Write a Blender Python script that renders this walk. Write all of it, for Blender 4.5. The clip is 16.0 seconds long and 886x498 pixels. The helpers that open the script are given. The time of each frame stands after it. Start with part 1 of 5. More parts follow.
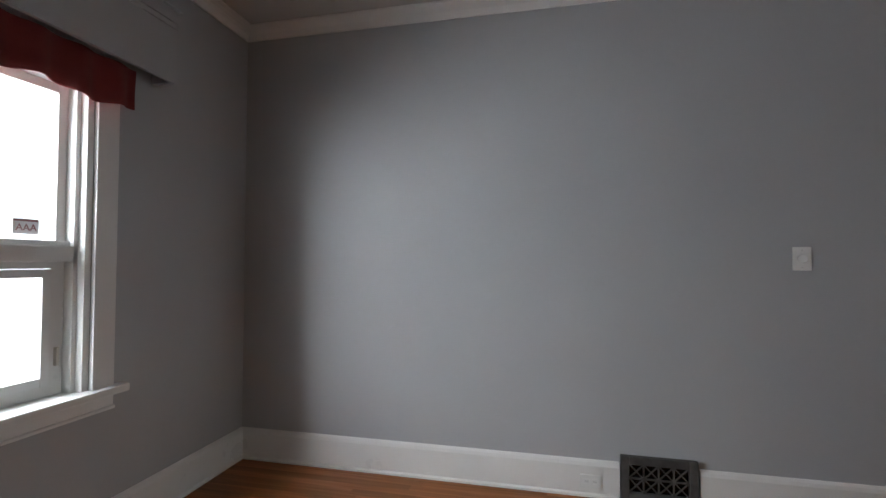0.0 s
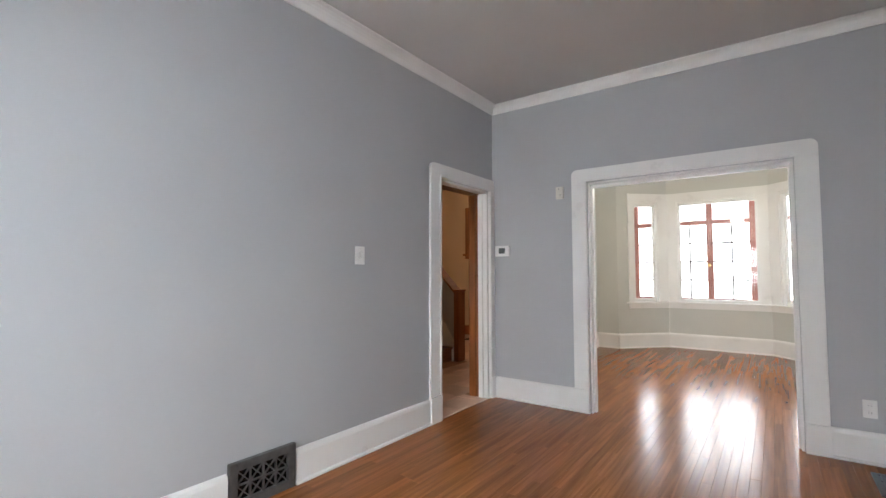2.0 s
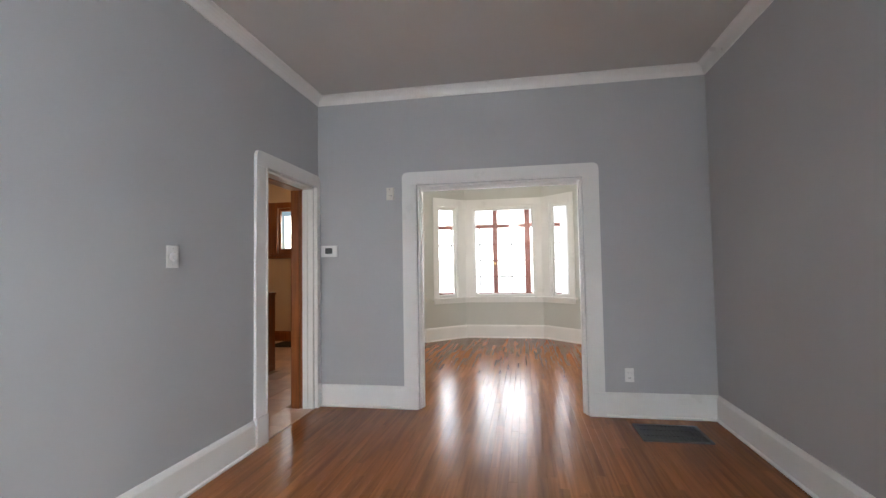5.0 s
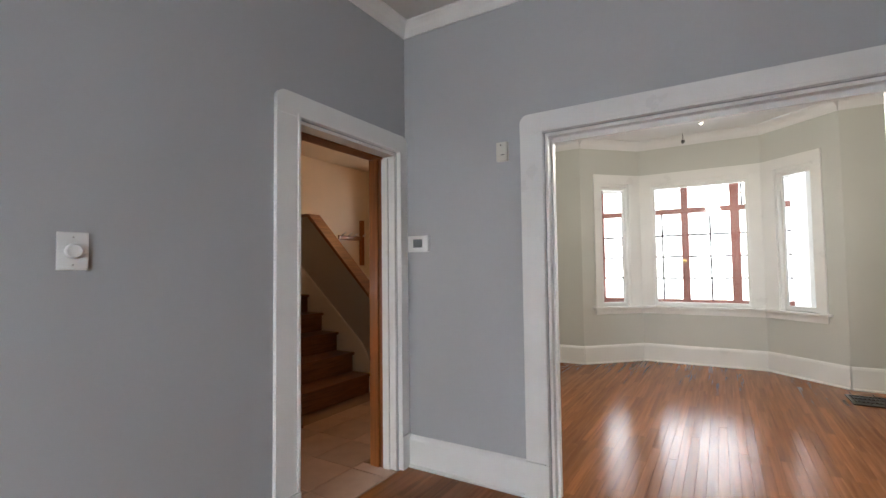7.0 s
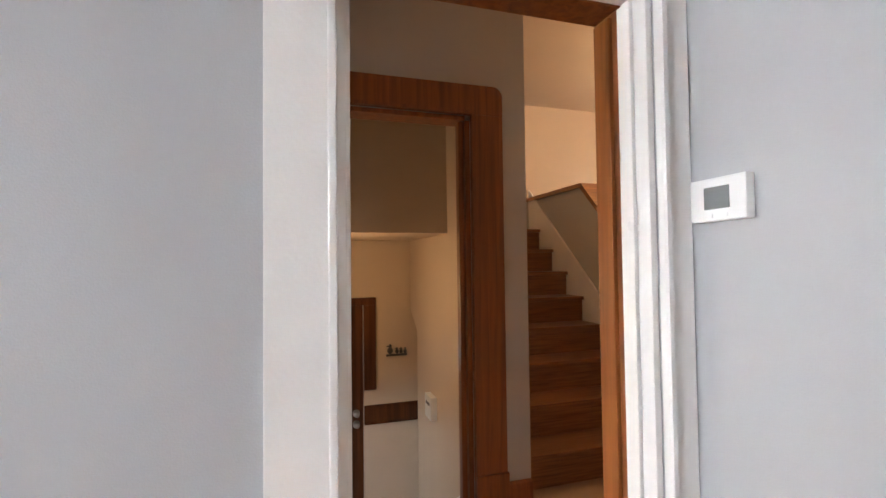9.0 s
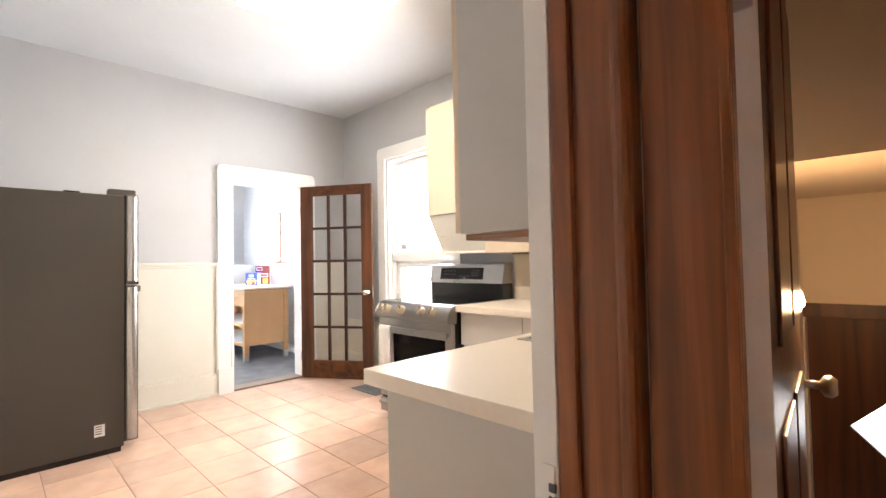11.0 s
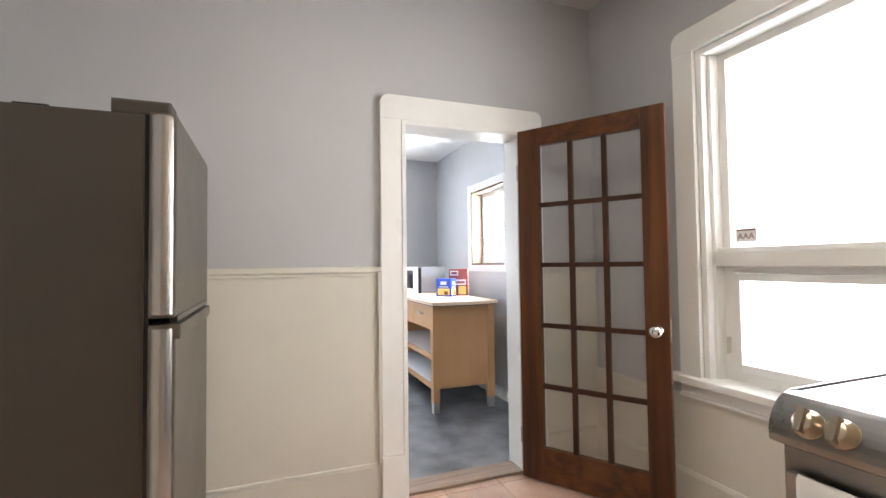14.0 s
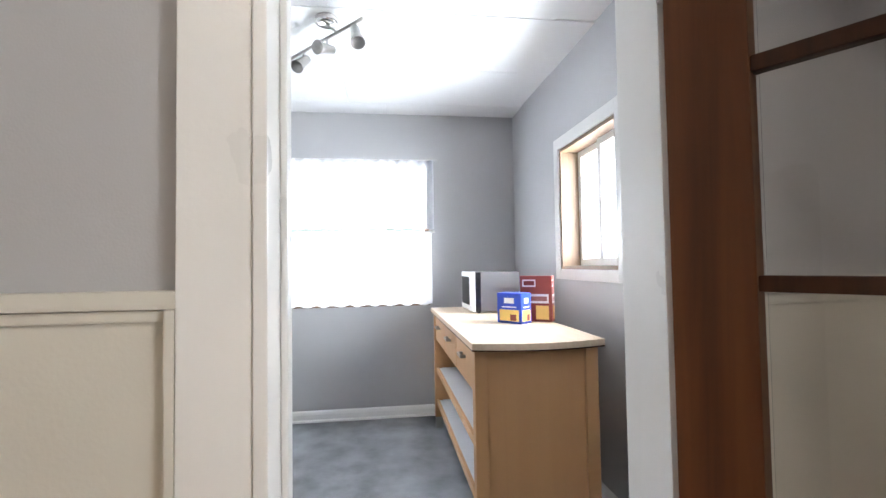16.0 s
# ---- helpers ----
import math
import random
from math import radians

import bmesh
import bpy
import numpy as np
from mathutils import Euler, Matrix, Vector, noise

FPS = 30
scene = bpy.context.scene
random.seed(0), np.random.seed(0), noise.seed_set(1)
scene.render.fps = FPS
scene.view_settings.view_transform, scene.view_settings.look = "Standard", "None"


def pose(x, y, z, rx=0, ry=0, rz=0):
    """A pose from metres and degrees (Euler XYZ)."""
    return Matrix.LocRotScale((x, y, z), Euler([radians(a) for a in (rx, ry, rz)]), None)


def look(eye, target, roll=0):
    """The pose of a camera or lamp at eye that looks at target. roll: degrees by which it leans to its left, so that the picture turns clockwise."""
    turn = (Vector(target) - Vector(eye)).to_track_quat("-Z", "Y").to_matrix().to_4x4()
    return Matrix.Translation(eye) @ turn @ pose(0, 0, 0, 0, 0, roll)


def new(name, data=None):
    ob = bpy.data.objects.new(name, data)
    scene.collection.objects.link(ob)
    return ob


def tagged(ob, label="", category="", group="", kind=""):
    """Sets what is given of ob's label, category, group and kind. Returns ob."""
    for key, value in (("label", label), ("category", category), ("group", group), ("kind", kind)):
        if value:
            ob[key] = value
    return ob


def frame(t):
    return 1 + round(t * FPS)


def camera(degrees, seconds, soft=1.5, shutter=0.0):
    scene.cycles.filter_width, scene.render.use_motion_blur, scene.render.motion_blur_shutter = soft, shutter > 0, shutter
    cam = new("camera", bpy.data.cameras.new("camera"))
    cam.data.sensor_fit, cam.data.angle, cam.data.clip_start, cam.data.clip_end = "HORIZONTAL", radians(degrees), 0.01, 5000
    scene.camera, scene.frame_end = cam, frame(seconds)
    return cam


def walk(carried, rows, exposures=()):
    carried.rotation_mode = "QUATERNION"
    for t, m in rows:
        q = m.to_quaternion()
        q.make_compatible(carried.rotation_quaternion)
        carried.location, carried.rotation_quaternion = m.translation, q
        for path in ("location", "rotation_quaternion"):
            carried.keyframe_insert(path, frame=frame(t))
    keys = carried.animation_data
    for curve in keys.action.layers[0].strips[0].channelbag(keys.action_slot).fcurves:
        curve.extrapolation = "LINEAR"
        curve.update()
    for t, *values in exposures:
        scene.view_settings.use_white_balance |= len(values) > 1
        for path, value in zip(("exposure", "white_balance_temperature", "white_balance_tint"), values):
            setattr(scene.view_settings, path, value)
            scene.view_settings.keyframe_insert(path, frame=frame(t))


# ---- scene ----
PATH = [
    (0, (-3.151, -2.749, 1.322), (-3.586, -0.798, 1.377), 0.2),
    (0.5, (-3.403, -2.73, 1.31), (-3.318, -0.733, 1.367), 0.3),
    (1, (-3.717, -2.6, 1.267), (-2.974, -0.745, 1.344), 0.8),
    (1.5, (-3.908, -2.443, 1.251), (-2.654, -0.888, 1.335), 0.6),
    (2, (-4.017, -2.301, 1.222), (-2.403, -1.125, 1.327), -0.1),
    (2.5, (-4.104, -2.128, 1.241), (-2.284, -1.303, 1.342), -0.3),
    (3, (-4.246, -2.027, 1.237), (-2.322, -1.489, 1.334), -0.6),
    (3.5, (-4.39, -1.95, 1.229), (-2.427, -1.58, 1.321), -0.7),
    (3.7, (-4.431, -1.93, 1.221), (-2.461, -1.599, 1.316), -0.9),
    (5.8, (-3.492, -1.905, 1.26), (-1.534, -1.505, 1.337), -1.0),
    (6, (-3.321, -1.886, 1.26), (-1.384, -1.391, 1.337), -0.9),
    (6.5, (-2.899, -1.845, 1.251), (-1.058, -1.069, 1.333), -0.9),
    (7, (-2.467, -1.791, 1.27), (-0.76, -0.753, 1.359), -0.7),
    (7.5, (-2.034, -1.698, 1.281), (-0.5, -0.418, 1.373), -0.5),
    (8, (-1.619, -1.519, 1.309), (-0.339, 0.016, 1.392), -0.4),
    (8.2, (-1.472, -1.429, 1.305), (-0.302, 0.19, 1.396), -0.5),
    (9.0, (-0.985, -0.965, 1.292), (-0.39, 0.942, 1.35), -0.7),
    (9.6, (-0.72, -0.555, 1.262), (-0.755, 1.444, 1.312), -1.0),
    (10.3, (-0.597, -0.038, 1.215), (-1.366, 1.808, 1.258), -1.3),
    (10.6, (-0.626, 0.121, 1.213), (-1.682, 1.819, 1.264), -1.1),
    (10.8, (-0.683, 0.254, 1.211), (-1.92, 1.824, 1.266), -1.1),
    (11, (-0.763, 0.38, 1.209), (-2.175, 1.796, 1.268), -1.1),
    (11.5, (-1.035, 0.602, 1.208), (-2.748, 1.632, 1.272), -0.7),
    (12, (-1.374, 0.738, 1.204), (-3.208, 1.53, 1.285), -0.5),
    (12.5, (-1.754, 0.845, 1.25), (-3.607, 1.594, 1.326), -0.7),
    (13, (-2.132, 0.982, 1.27), (-3.992, 1.716, 1.344), -0.7),
    (13.5, (-2.515, 1.154, 1.259), (-4.376, 1.884, 1.336), -0.6),
    (14, (-2.926, 1.365, 1.258), (-4.792, 2.082, 1.325), -0.7),
    (14.5, (-3.364, 1.596, 1.266), (-5.227, 2.321, 1.331), -0.9),
    (15, (-3.785, 1.823, 1.278), (-5.648, 2.547, 1.344), -0.9),
    (15.5, (-4.173, 2.066, 1.281), (-6.097, 2.608, 1.344), -0.8),
    (16, (-4.555, 2.261, 1.284), (-6.536, 2.523, 1.354), -0.9),
]
cam = camera(88.4, 16.0)
walk(cam, [(t, look(eye, target, roll)) for t, eye, target, roll in PATH],
     [(0.0, -1.48), (0.5, -0.58), (1.0, -0.52), (1.5, -0.3), (2.0, -0.38), (3.5, -0.44), (6.0, -0.64), (7.5, -0.6), (8.0, -0.52), (8.2, -0.3), (10.3, 1.18), (11.0, 1.0), (11.5, 0.9), (12.0, 0.3), (13.0, 0.2), (13.5, 0.1), (14.0, -0.05), (14.5, -0.2), (15.5, -0.25), (16.0, -0.52)])

# ---- world and lights
world = bpy.data.worlds.new("sky")
world.use_nodes = True
scene.world = world
wn = world.node_tree.nodes
sky = wn.new("ShaderNodeTexSky")
sky.sky_type, sky.sun_disc, sky.sun_elevation, sky.sun_rotation = "NISHITA", False, radians(38), radians(200)
wn["Background"].inputs[1].default_value = 0.12
world.node_tree.links.new(sky.outputs[0], wn["Background"].inputs[0])


def area(name, loc, target, sx, sy, watts, color):
    la = bpy.data.lights.new(name, "AREA")
    la.shape, la.size, la.size_y, la.energy, la.color = "RECTANGLE", sx, sy, watts, color
    ob = new(name, la)
    ob.matrix_world = look(loc, target)
    return ob


def bulb_light(name, loc, watts, color, radius):
    la = bpy.data.lights.new(name, "POINT")
    la.energy, la.color, la.shadow_soft_size = watts, color, radius
    ob = new(name, la)
    ob.location = loc
    return ob


DAY = (0.86, 0.93, 1.0)
area("daylight_dining_window", (-6.3, -2.75, 3.0), (0, -2.75, 3.0), 3.2, 3.9, 3100, DAY)
area("daylight_porch", (6.9, -1.56, 1.6), (0, -1.56, 1.5), 5.4, 2.6, 820, (0.95, 0.97, 1.0))
area("daylight_kitchen_window", (-4.12, 3.66, 1.55), (-4.12, 0, 1.45), 1.0, 1.75, 66, (0.97, 0.98, 1.0))
area("daylight_pantry_curtain", (-8.78, 2.05, 1.55), (0, 2.05, 1.5), 1.25, 1.2, 820, DAY)
area("daylight_pantry_side", (-7.05, 3.75, 1.62), (-7.05, 0, 1.5), 0.8, 0.9, 230, DAY)
area("daylight_lobby_window", (3.92, 2.28, 2.0), (0, 2.28, 1.9), 0.5, 0.6, 14, (1, 0.97, 0.9))
WARM = (1.0, 0.62, 0.3)
area("kitchen_lamp_light", (-3.33, 1.84, 2.858), (-3.33, 1.841, 0), 0.6, 0.6, 23, (1.0, 0.9, 0.78))
bulb_light("sconce_bulb_light", (-0.95, 2.12, 1.07), 8, WARM, 0.03)
bulb_light("lobby_lamp_light", (1.9, 1.7, 2.62), 24, WARM, 0.1)
bulb_light("fan_lamp_light", (1.6, -1.7, 2.3), 85, (1, 0.95, 0.84), 0.12)

# ---- materials


def nodes_of(name):
    m = bpy.data.materials.new(name)
    m.use_nodes = True
    return m, m.node_tree.nodes, m.node_tree.links, m.node_tree.nodes["Principled BSDF"]


def paint(name, color, rough=0.55, vary=0.06, scale=2.0, grain=180.0, bump=0.06, metal=0.0, coat=0.0):
    """A surface with broad stains and fine grain."""
    m, n, l, p = nodes_of(name)
    g = n.new("ShaderNodeNewGeometry")
    a, b = n.new("ShaderNodeTexNoise"), n.new("ShaderNodeTexNoise")
    a.inputs["Scale"].default_value, b.inputs["Scale"].default_value = scale, grain
    a.inputs["Detail"].default_value = 6
    ramp = n.new("ShaderNodeMapRange")
    ramp.inputs[1].default_value, ramp.inputs[2].default_value = 0.3, 0.7
    ramp.inputs[3].default_value, ramp.inputs[4].default_value = 1 - vary, 1 + vary
    mul = n.new("ShaderNodeVectorMath")
    mul.operation = "SCALE"
    mul.inputs[0].default_value = color
    bp = n.new("ShaderNodeBump")
    bp.inputs["Strength"].default_value, bp.inputs["Distance"].default_value = bump, 0.01
    rr = n.new("ShaderNodeMapRange")
    rr.inputs[3].default_value, rr.inputs[4].default_value = max(0.02, rough - 0.08), rough + 0.08
    for t in (a, b):
        l.new(g.outputs["Position"], t.inputs["Vector"])
    l.new(a.outputs[0], ramp.inputs[0])
    l.new(ramp.outputs[0], mul.inputs["Scale"])
    l.new(mul.outputs[0], p.inputs["Base Color"])
    l.new(b.outputs[0], bp.inputs["Height"])
    l.new(bp.outputs[0], p.inputs["Normal"])
    l.new(a.outputs[0], rr.inputs[0])
    l.new(rr.outputs[0], p.inputs["Roughness"])
    p.inputs["Metallic"].default_value = metal
    p.inputs["Coat Weight"].default_value = coat
    return m


def wood(name, dark, light, along="x", scale=5.0, rough=0.32, random_from="", coat=0.0, spread=0.3, relief=0.12, gloss=0.5):
    """Wood with grain along an axis; random_from: "object" or "island" gives each piece its own tone."""
    m, n, l, p = nodes_of(name)
    g = n.new("ShaderNodeNewGeometry")
    mp = n.new("ShaderNodeMapping")
    mp.inputs["Scale"].default_value = {"x": (0.6, 14, 14), "y": (14, 0.6, 14), "z": (14, 14, 0.6)}[along]
    a, b = n.new("ShaderNodeTexNoise"), n.new("ShaderNodeTexNoise")
    a.inputs["Scale"].default_value, a.inputs["Detail"].default_value, a.inputs["Distortion"].default_value = scale, 8, 0.6
    b.inputs["Scale"].default_value = 1.3
    ramp = n.new("ShaderNodeValToRGB")
    ramp.color_ramp.elements[0].position, ramp.color_ramp.elements[1].position = 0.3, 0.72
    ramp.color_ramp.elements[0].color, ramp.color_ramp.elements[1].color = (*dark, 1), (*light, 1)
    l.new(g.outputs["Position"], mp.inputs["Vector"])
    last = mp.outputs[0]
    if random_from:
        src = n.new("ShaderNodeObjectInfo").outputs["Random"] if random_from == "object" else g.outputs["Random Per Island"]
        off = n.new("ShaderNodeMath")
        off.operation = "MULTIPLY"
        off.inputs[1].default_value = 37.0
        add = n.new("ShaderNodeVectorMath")
        l.new(src, off.inputs[0])
        l.new(last, add.inputs[0])
        l.new(off.outputs[0], add.inputs[1])
        last = add.outputs[0]
    l.new(last, a.inputs["Vector"])
    l.new(g.outputs["Position"], b.inputs["Vector"])
    l.new(a.outputs[0], ramp.inputs[0])
    col = ramp.outputs[0]
    hsv = n.new("ShaderNodeHueSaturation")
    val = n.new("ShaderNodeMapRange")
    val.inputs[3].default_value, val.inputs[4].default_value = 1 - spread, 1 + spread
    l.new(src if random_from else b.outputs[0], val.inputs[0])
    l.new(val.outputs[0], hsv.inputs["Value"])
    l.new(col, hsv.inputs["Color"])
    l.new(hsv.outputs[0], p.inputs["Base Color"])
    bp = n.new("ShaderNodeBump")
    bp.inputs["Strength"].default_value, bp.inputs["Distance"].default_value = relief, 0.004
    l.new(a.outputs[0], bp.inputs["Height"])
    p.inputs["Specular IOR Level"].default_value = gloss
    l.new(bp.outputs[0], p.inputs["Normal"])
    rr = n.new("ShaderNodeMapRange")
    rr.inputs[3].default_value, rr.inputs[4].default_value = rough - 0.03, rough + 0.04
    l.new(b.outputs[0], rr.inputs[0])
    l.new(rr.outputs[0], p.inputs["Roughness"])
    p.inputs["Coat Weight"].default_value = coat
    p.inputs["Coat Roughness"].default_value = 0.12
    return m


def tile_mat(name, c0, c1, rough):
    m, n, l, p = nodes_of(name)
    g, o = n.new("ShaderNodeNewGeometry"), n.new("ShaderNodeObjectInfo")
    a, b = n.new("ShaderNodeTexNoise"), n.new("ShaderNodeTexNoise")
    a.inputs["Scale"].default_value, a.inputs["Detail"].default_value, b.inputs["Scale"].default_value = 7, 5, 60
    ramp = n.new("ShaderNodeValToRGB")
    ramp.color_ramp.elements[0].position, ramp.color_ramp.elements[1].position = 0.3, 0.7
    ramp.color_ramp.elements[0].color, ramp.color_ramp.elements[1].color = (*c0, 1), (*c1, 1)
    hsv, val, bp = n.new("ShaderNodeHueSaturation"), n.new("ShaderNodeMapRange"), n.new("ShaderNodeBump")
    val.inputs[3].default_value, val.inputs[4].default_value = 0.86, 1.14
    bp.inputs["Strength"].default_value, bp.inputs["Distance"].default_value = 0.1, 0.004
    l.new(g.outputs["Position"], a.inputs["Vector"])
    l.new(g.outputs["Position"], b.inputs["Vector"])
    l.new(a.outputs[0], ramp.inputs[0])
    l.new(o.outputs["Random"], val.inputs[0])
    l.new(val.outputs[0], hsv.inputs["Value"])
    l.new(ramp.outputs[0], hsv.inputs["Color"])
    l.new(hsv.outputs[0], p.inputs["Base Color"])
    l.new(b.outputs[0], bp.inputs["Height"])
    l.new(bp.outputs[0], p.inputs["Normal"])
    p.inputs["Roughness"].default_value = rough
    return m


def glow(name, color, strength):
    m, n, l, p = nodes_of(name)
    p.inputs["Base Color"].default_value = (*color, 1)
    p.inputs["Emission Color"].default_value = (*color, 1)
    p.inputs["Emission Strength"].default_value = strength
    return m


def clear(name):
    m, n, l, p = nodes_of(name)
    p.inputs["Base Color"].default_value = (1, 1, 1, 1)
    p.inputs["Roughness"].default_value = 0.02
    p.inputs["Transmission Weight"].default_value = 1
    p.inputs["IOR"].default_value = 1.45
    return m


def sheer(name):
    m, n, l, p = nodes_of(name)
    p.inputs["Base Color"].default_value = (0.9, 0.9, 0.92, 1)
    tr, mix = n.new("ShaderNodeBsdfTranslucent"), n.new("ShaderNodeMixShader")
    tr.inputs[0].default_value = (0.92, 0.93, 0.96, 1)
    mix.inputs[0].default_value = 0.75
    l.new(p.outputs[0], mix.inputs[1])
    l.new(tr.outputs[0], mix.inputs[2])
    l.new(mix.outputs[0], n["Material Output"].inputs[0])
    return m


GREY = paint("grey_wall_paint", (0.436, 0.443, 0.452), 0.5, 0.035, 1.2, 220, 0.08)
GREIGE = paint("pale_greige_paint", (0.58, 0.585, 0.545), 0.5, 0.03, 1.2, 220, 0.06)
KGREY = paint("light_grey_paint", (0.47, 0.47, 0.478), 0.5, 0.035, 1.2, 220, 0.06)
PEACH = paint("cream_wall_paint", (0.62, 0.5, 0.38), 0.6, 0.04, 1.5, 200, 0.08)
TRIM = paint("white_trim_paint", (0.82, 0.815, 0.79), 0.3, 0.03, 3, 90, 0.05)
CREAM = paint("cream_wainscot_paint", (0.66, 0.635, 0.56), 0.35, 0.03, 2.5, 120, 0.05)
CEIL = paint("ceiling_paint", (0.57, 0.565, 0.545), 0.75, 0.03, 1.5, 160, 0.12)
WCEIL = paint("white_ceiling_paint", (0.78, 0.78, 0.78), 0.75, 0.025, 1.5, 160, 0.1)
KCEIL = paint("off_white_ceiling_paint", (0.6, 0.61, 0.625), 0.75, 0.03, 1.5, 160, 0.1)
TANPANEL = paint("tan_panel_paint", (0.58, 0.49, 0.36), 0.4, 0.03, 2, 120, 0.03)
SUBFLOOR = paint("dark_gap", (0.12, 0.045, 0.016), 0.6)
PLANK = wood("oak_strip_floor", (0.18, 0.059, 0.0175), (0.32, 0.12, 0.039), "x", 2.5, 0.19, "object", 0.0, 0.17, 0.008, 0.12)
PLANKS = wood("oak_strip_floor_rest", (0.18, 0.059, 0.0175), (0.32, 0.12, 0.039), "x", 2.5, 0.19, "island", 0.0, 0.17, 0.008, 0.12)
DARKWOOD = wood("varnished_fir", (0.135, 0.038, 0.009), (0.3, 0.095, 0.022), "z", 2.5, 0.32, "", 0.2, 0.15)
FRENCH = wood("dark_stained_fir", (0.036, 0.012, 0.004), (0.145, 0.05, 0.017), "z", 1.3, 0.34, "", 0.0, 0.45, 0.06, 0.32)
FRENCHX = wood("dark_stained_fir_rail", (0.036, 0.012, 0.004), (0.145, 0.05, 0.017), "x", 1.3, 0.34, "", 0.0, 0.45, 0.06, 0.32)
MUNTIN = wood("dark_muntin_fir", (0.022, 0.008, 0.003), (0.06, 0.02, 0.007), "z", 2.5, 0.38, "", 0.0, 0.25, 0.1, 0.3)
LEAD = paint("dark_glazing_bar", (0.05, 0.045, 0.045), 0.5)
STAIRWOOD = wood("worn_stair_oak", (0.13, 0.05, 0.018), (0.3, 0.13, 0.05), "x", 6, 0.35, "", 0.2, 0.25)
REDWOOD = wood("red_brown_porch_wood", (0.22, 0.075, 0.055), (0.32, 0.13, 0.1), "z", 5, 0.4)
BIRCH = wood("birch_veneer", (0.54, 0.3, 0.14), (0.57, 0.325, 0.155), "z", 1.0, 0.4, "", 0, 0.06, 0.03)
BIRCHTOP = wood("pale_birch_top", (0.68, 0.52, 0.38), (0.76, 0.62, 0.48), "x", 3, 0.35, "", 0, 0.05)
TILE = tile_mat("terracotta_tile", (0.52, 0.33, 0.24), (0.64, 0.44, 0.33), 0.28)
GROUT = paint("tan_grout", (0.36, 0.24, 0.16), 0.8)
VINYL = paint("dark_slate_vinyl", (0.16, 0.165, 0.175), 0.4, 0.55, 4.0, 60, 0.08)
IRON = paint("black_iron", (0.07, 0.068, 0.066), 0.45, 0.3, 20, 200, 0.1)
BLACK = paint("black_enamel", (0.012, 0.012, 0.014), 0.22, 0.1, 5, 200, 0.0)
BLACKGLASS = paint("black_glass", (0.006, 0.006, 0.007), 0.08, 0.1, 5, 200, 0.0)
BLACKGLASS.node_tree.nodes["Principled BSDF"].inputs["Specular IOR Level"].default_value = 0.3
OVENGLASS = paint("oven_window", (0.012, 0.011, 0.01), 0.1, 0.1, 5, 200, 0.0)
OVENGLASS.node_tree.nodes["Principled BSDF"].inputs["Specular IOR Level"].default_value = 0.2
STEEL = paint("brushed_steel", (0.41, 0.395, 0.375), 0.3, 0.06, 3, 300, 0.02, 1.0)
SLATE = paint("slate_fridge_finish", (0.05, 0.042, 0.034), 0.5, 0.04, 3, 300, 0.02)
FRDOOR = paint("slate_door_finish", (0.13, 0.115, 0.095), 0.34, 0.05, 3, 300, 0.01, 0.6)
FREDGE = paint("bright_steel_edge", (0.42, 0.4, 0.375), 0.24, 0.05, 3, 300, 0.01, 0.8)
CHROME = paint("chrome", (0.75, 0.74, 0.72), 0.12, 0.02, 3, 100, 0, 1.0)
KNOBMETAL = paint("warm_brushed_metal", (0.5, 0.43, 0.33), 0.3, 0.04, 3, 200, 0.02, 1.0)
NICKEL = paint("brushed_nickel", (0.5, 0.48, 0.46), 0.35, 0.04, 3, 200, 0.02, 1.0)
PLASTIC = paint("white_plastic", (0.82, 0.82, 0.8), 0.35, 0.02, 5, 100, 0)
CABINET = paint("cream_cabinet_paint", (0.68, 0.55, 0.41), 0.4, 0.03, 2, 120, 0.04)
CABSIDE = paint("grey_cabinet_paint", (0.54, 0.51, 0.47), 0.45, 0.03, 2, 120, 0.04)
COUNTER = paint("cream_laminate", (0.8, 0.71, 0.6), 0.32, 0.02, 45, 300, 0.01)
RED = paint("dark_red_cloth", (0.16, 0.02, 0.018), 0.9, 0.15, 6, 250, 0.3)
CLOTH = paint("white_towel_cotton", (0.78, 0.76, 0.74), 0.95, 0.05, 20, 400, 0.5)
SHEER = sheer("sheer_white_curtain")
GLASS = clear("window_glass")
LAMPGLASS = glow("lit_frosted_glass", (1.0, 0.86, 0.64), 7.0)
BULB = glow("lit_bulb", (1.0, 0.75, 0.45), 40.0)
BLUE = paint("blue_carton", (0.02, 0.06, 0.42), 0.4, 0.05)
BOXRED = paint("dark_red_carton", (0.22, 0.035, 0.025), 0.4, 0.08)
YELLOW = paint("yellow_print", (0.8, 0.55, 0.15), 0.4)
PRINTW = paint("white_print", (0.8, 0.8, 0.8), 0.4)
DARKPRINT = paint("dark_print", (0.05, 0.05, 0.055), 0.4)
PINKPRINT = paint("maroon_print", (0.3, 0.12, 0.12), 0.5)
RUBBER = paint("dark_mat_rubber", (0.02, 0.02, 0.02), 0.9)
SHELFW = paint("white_shelf_laminate", (0.74, 0.76, 0.8), 0.4)

# ---- building helpers
WM = {}


def link_mesh(name, bm, mat, smooth=False):
    me = bpy.data.meshes.new(name)
    bmesh.ops.recalc_face_normals(bm, faces=bm.faces)
    bm.to_mesh(me)
    bm.free()
    me.materials.append(mat)
    if smooth:
        for f in me.polygons:
            f.use_smooth = True
    return new(name, me)


def thing(name, label, category, m=None, group=""):
    ob = new(name)
    m = m or Matrix.Identity(4)
    ob.matrix_world = m
    ob.empty_display_size = 0.05
    WM[ob] = m
    return tagged(ob, label, category, group)


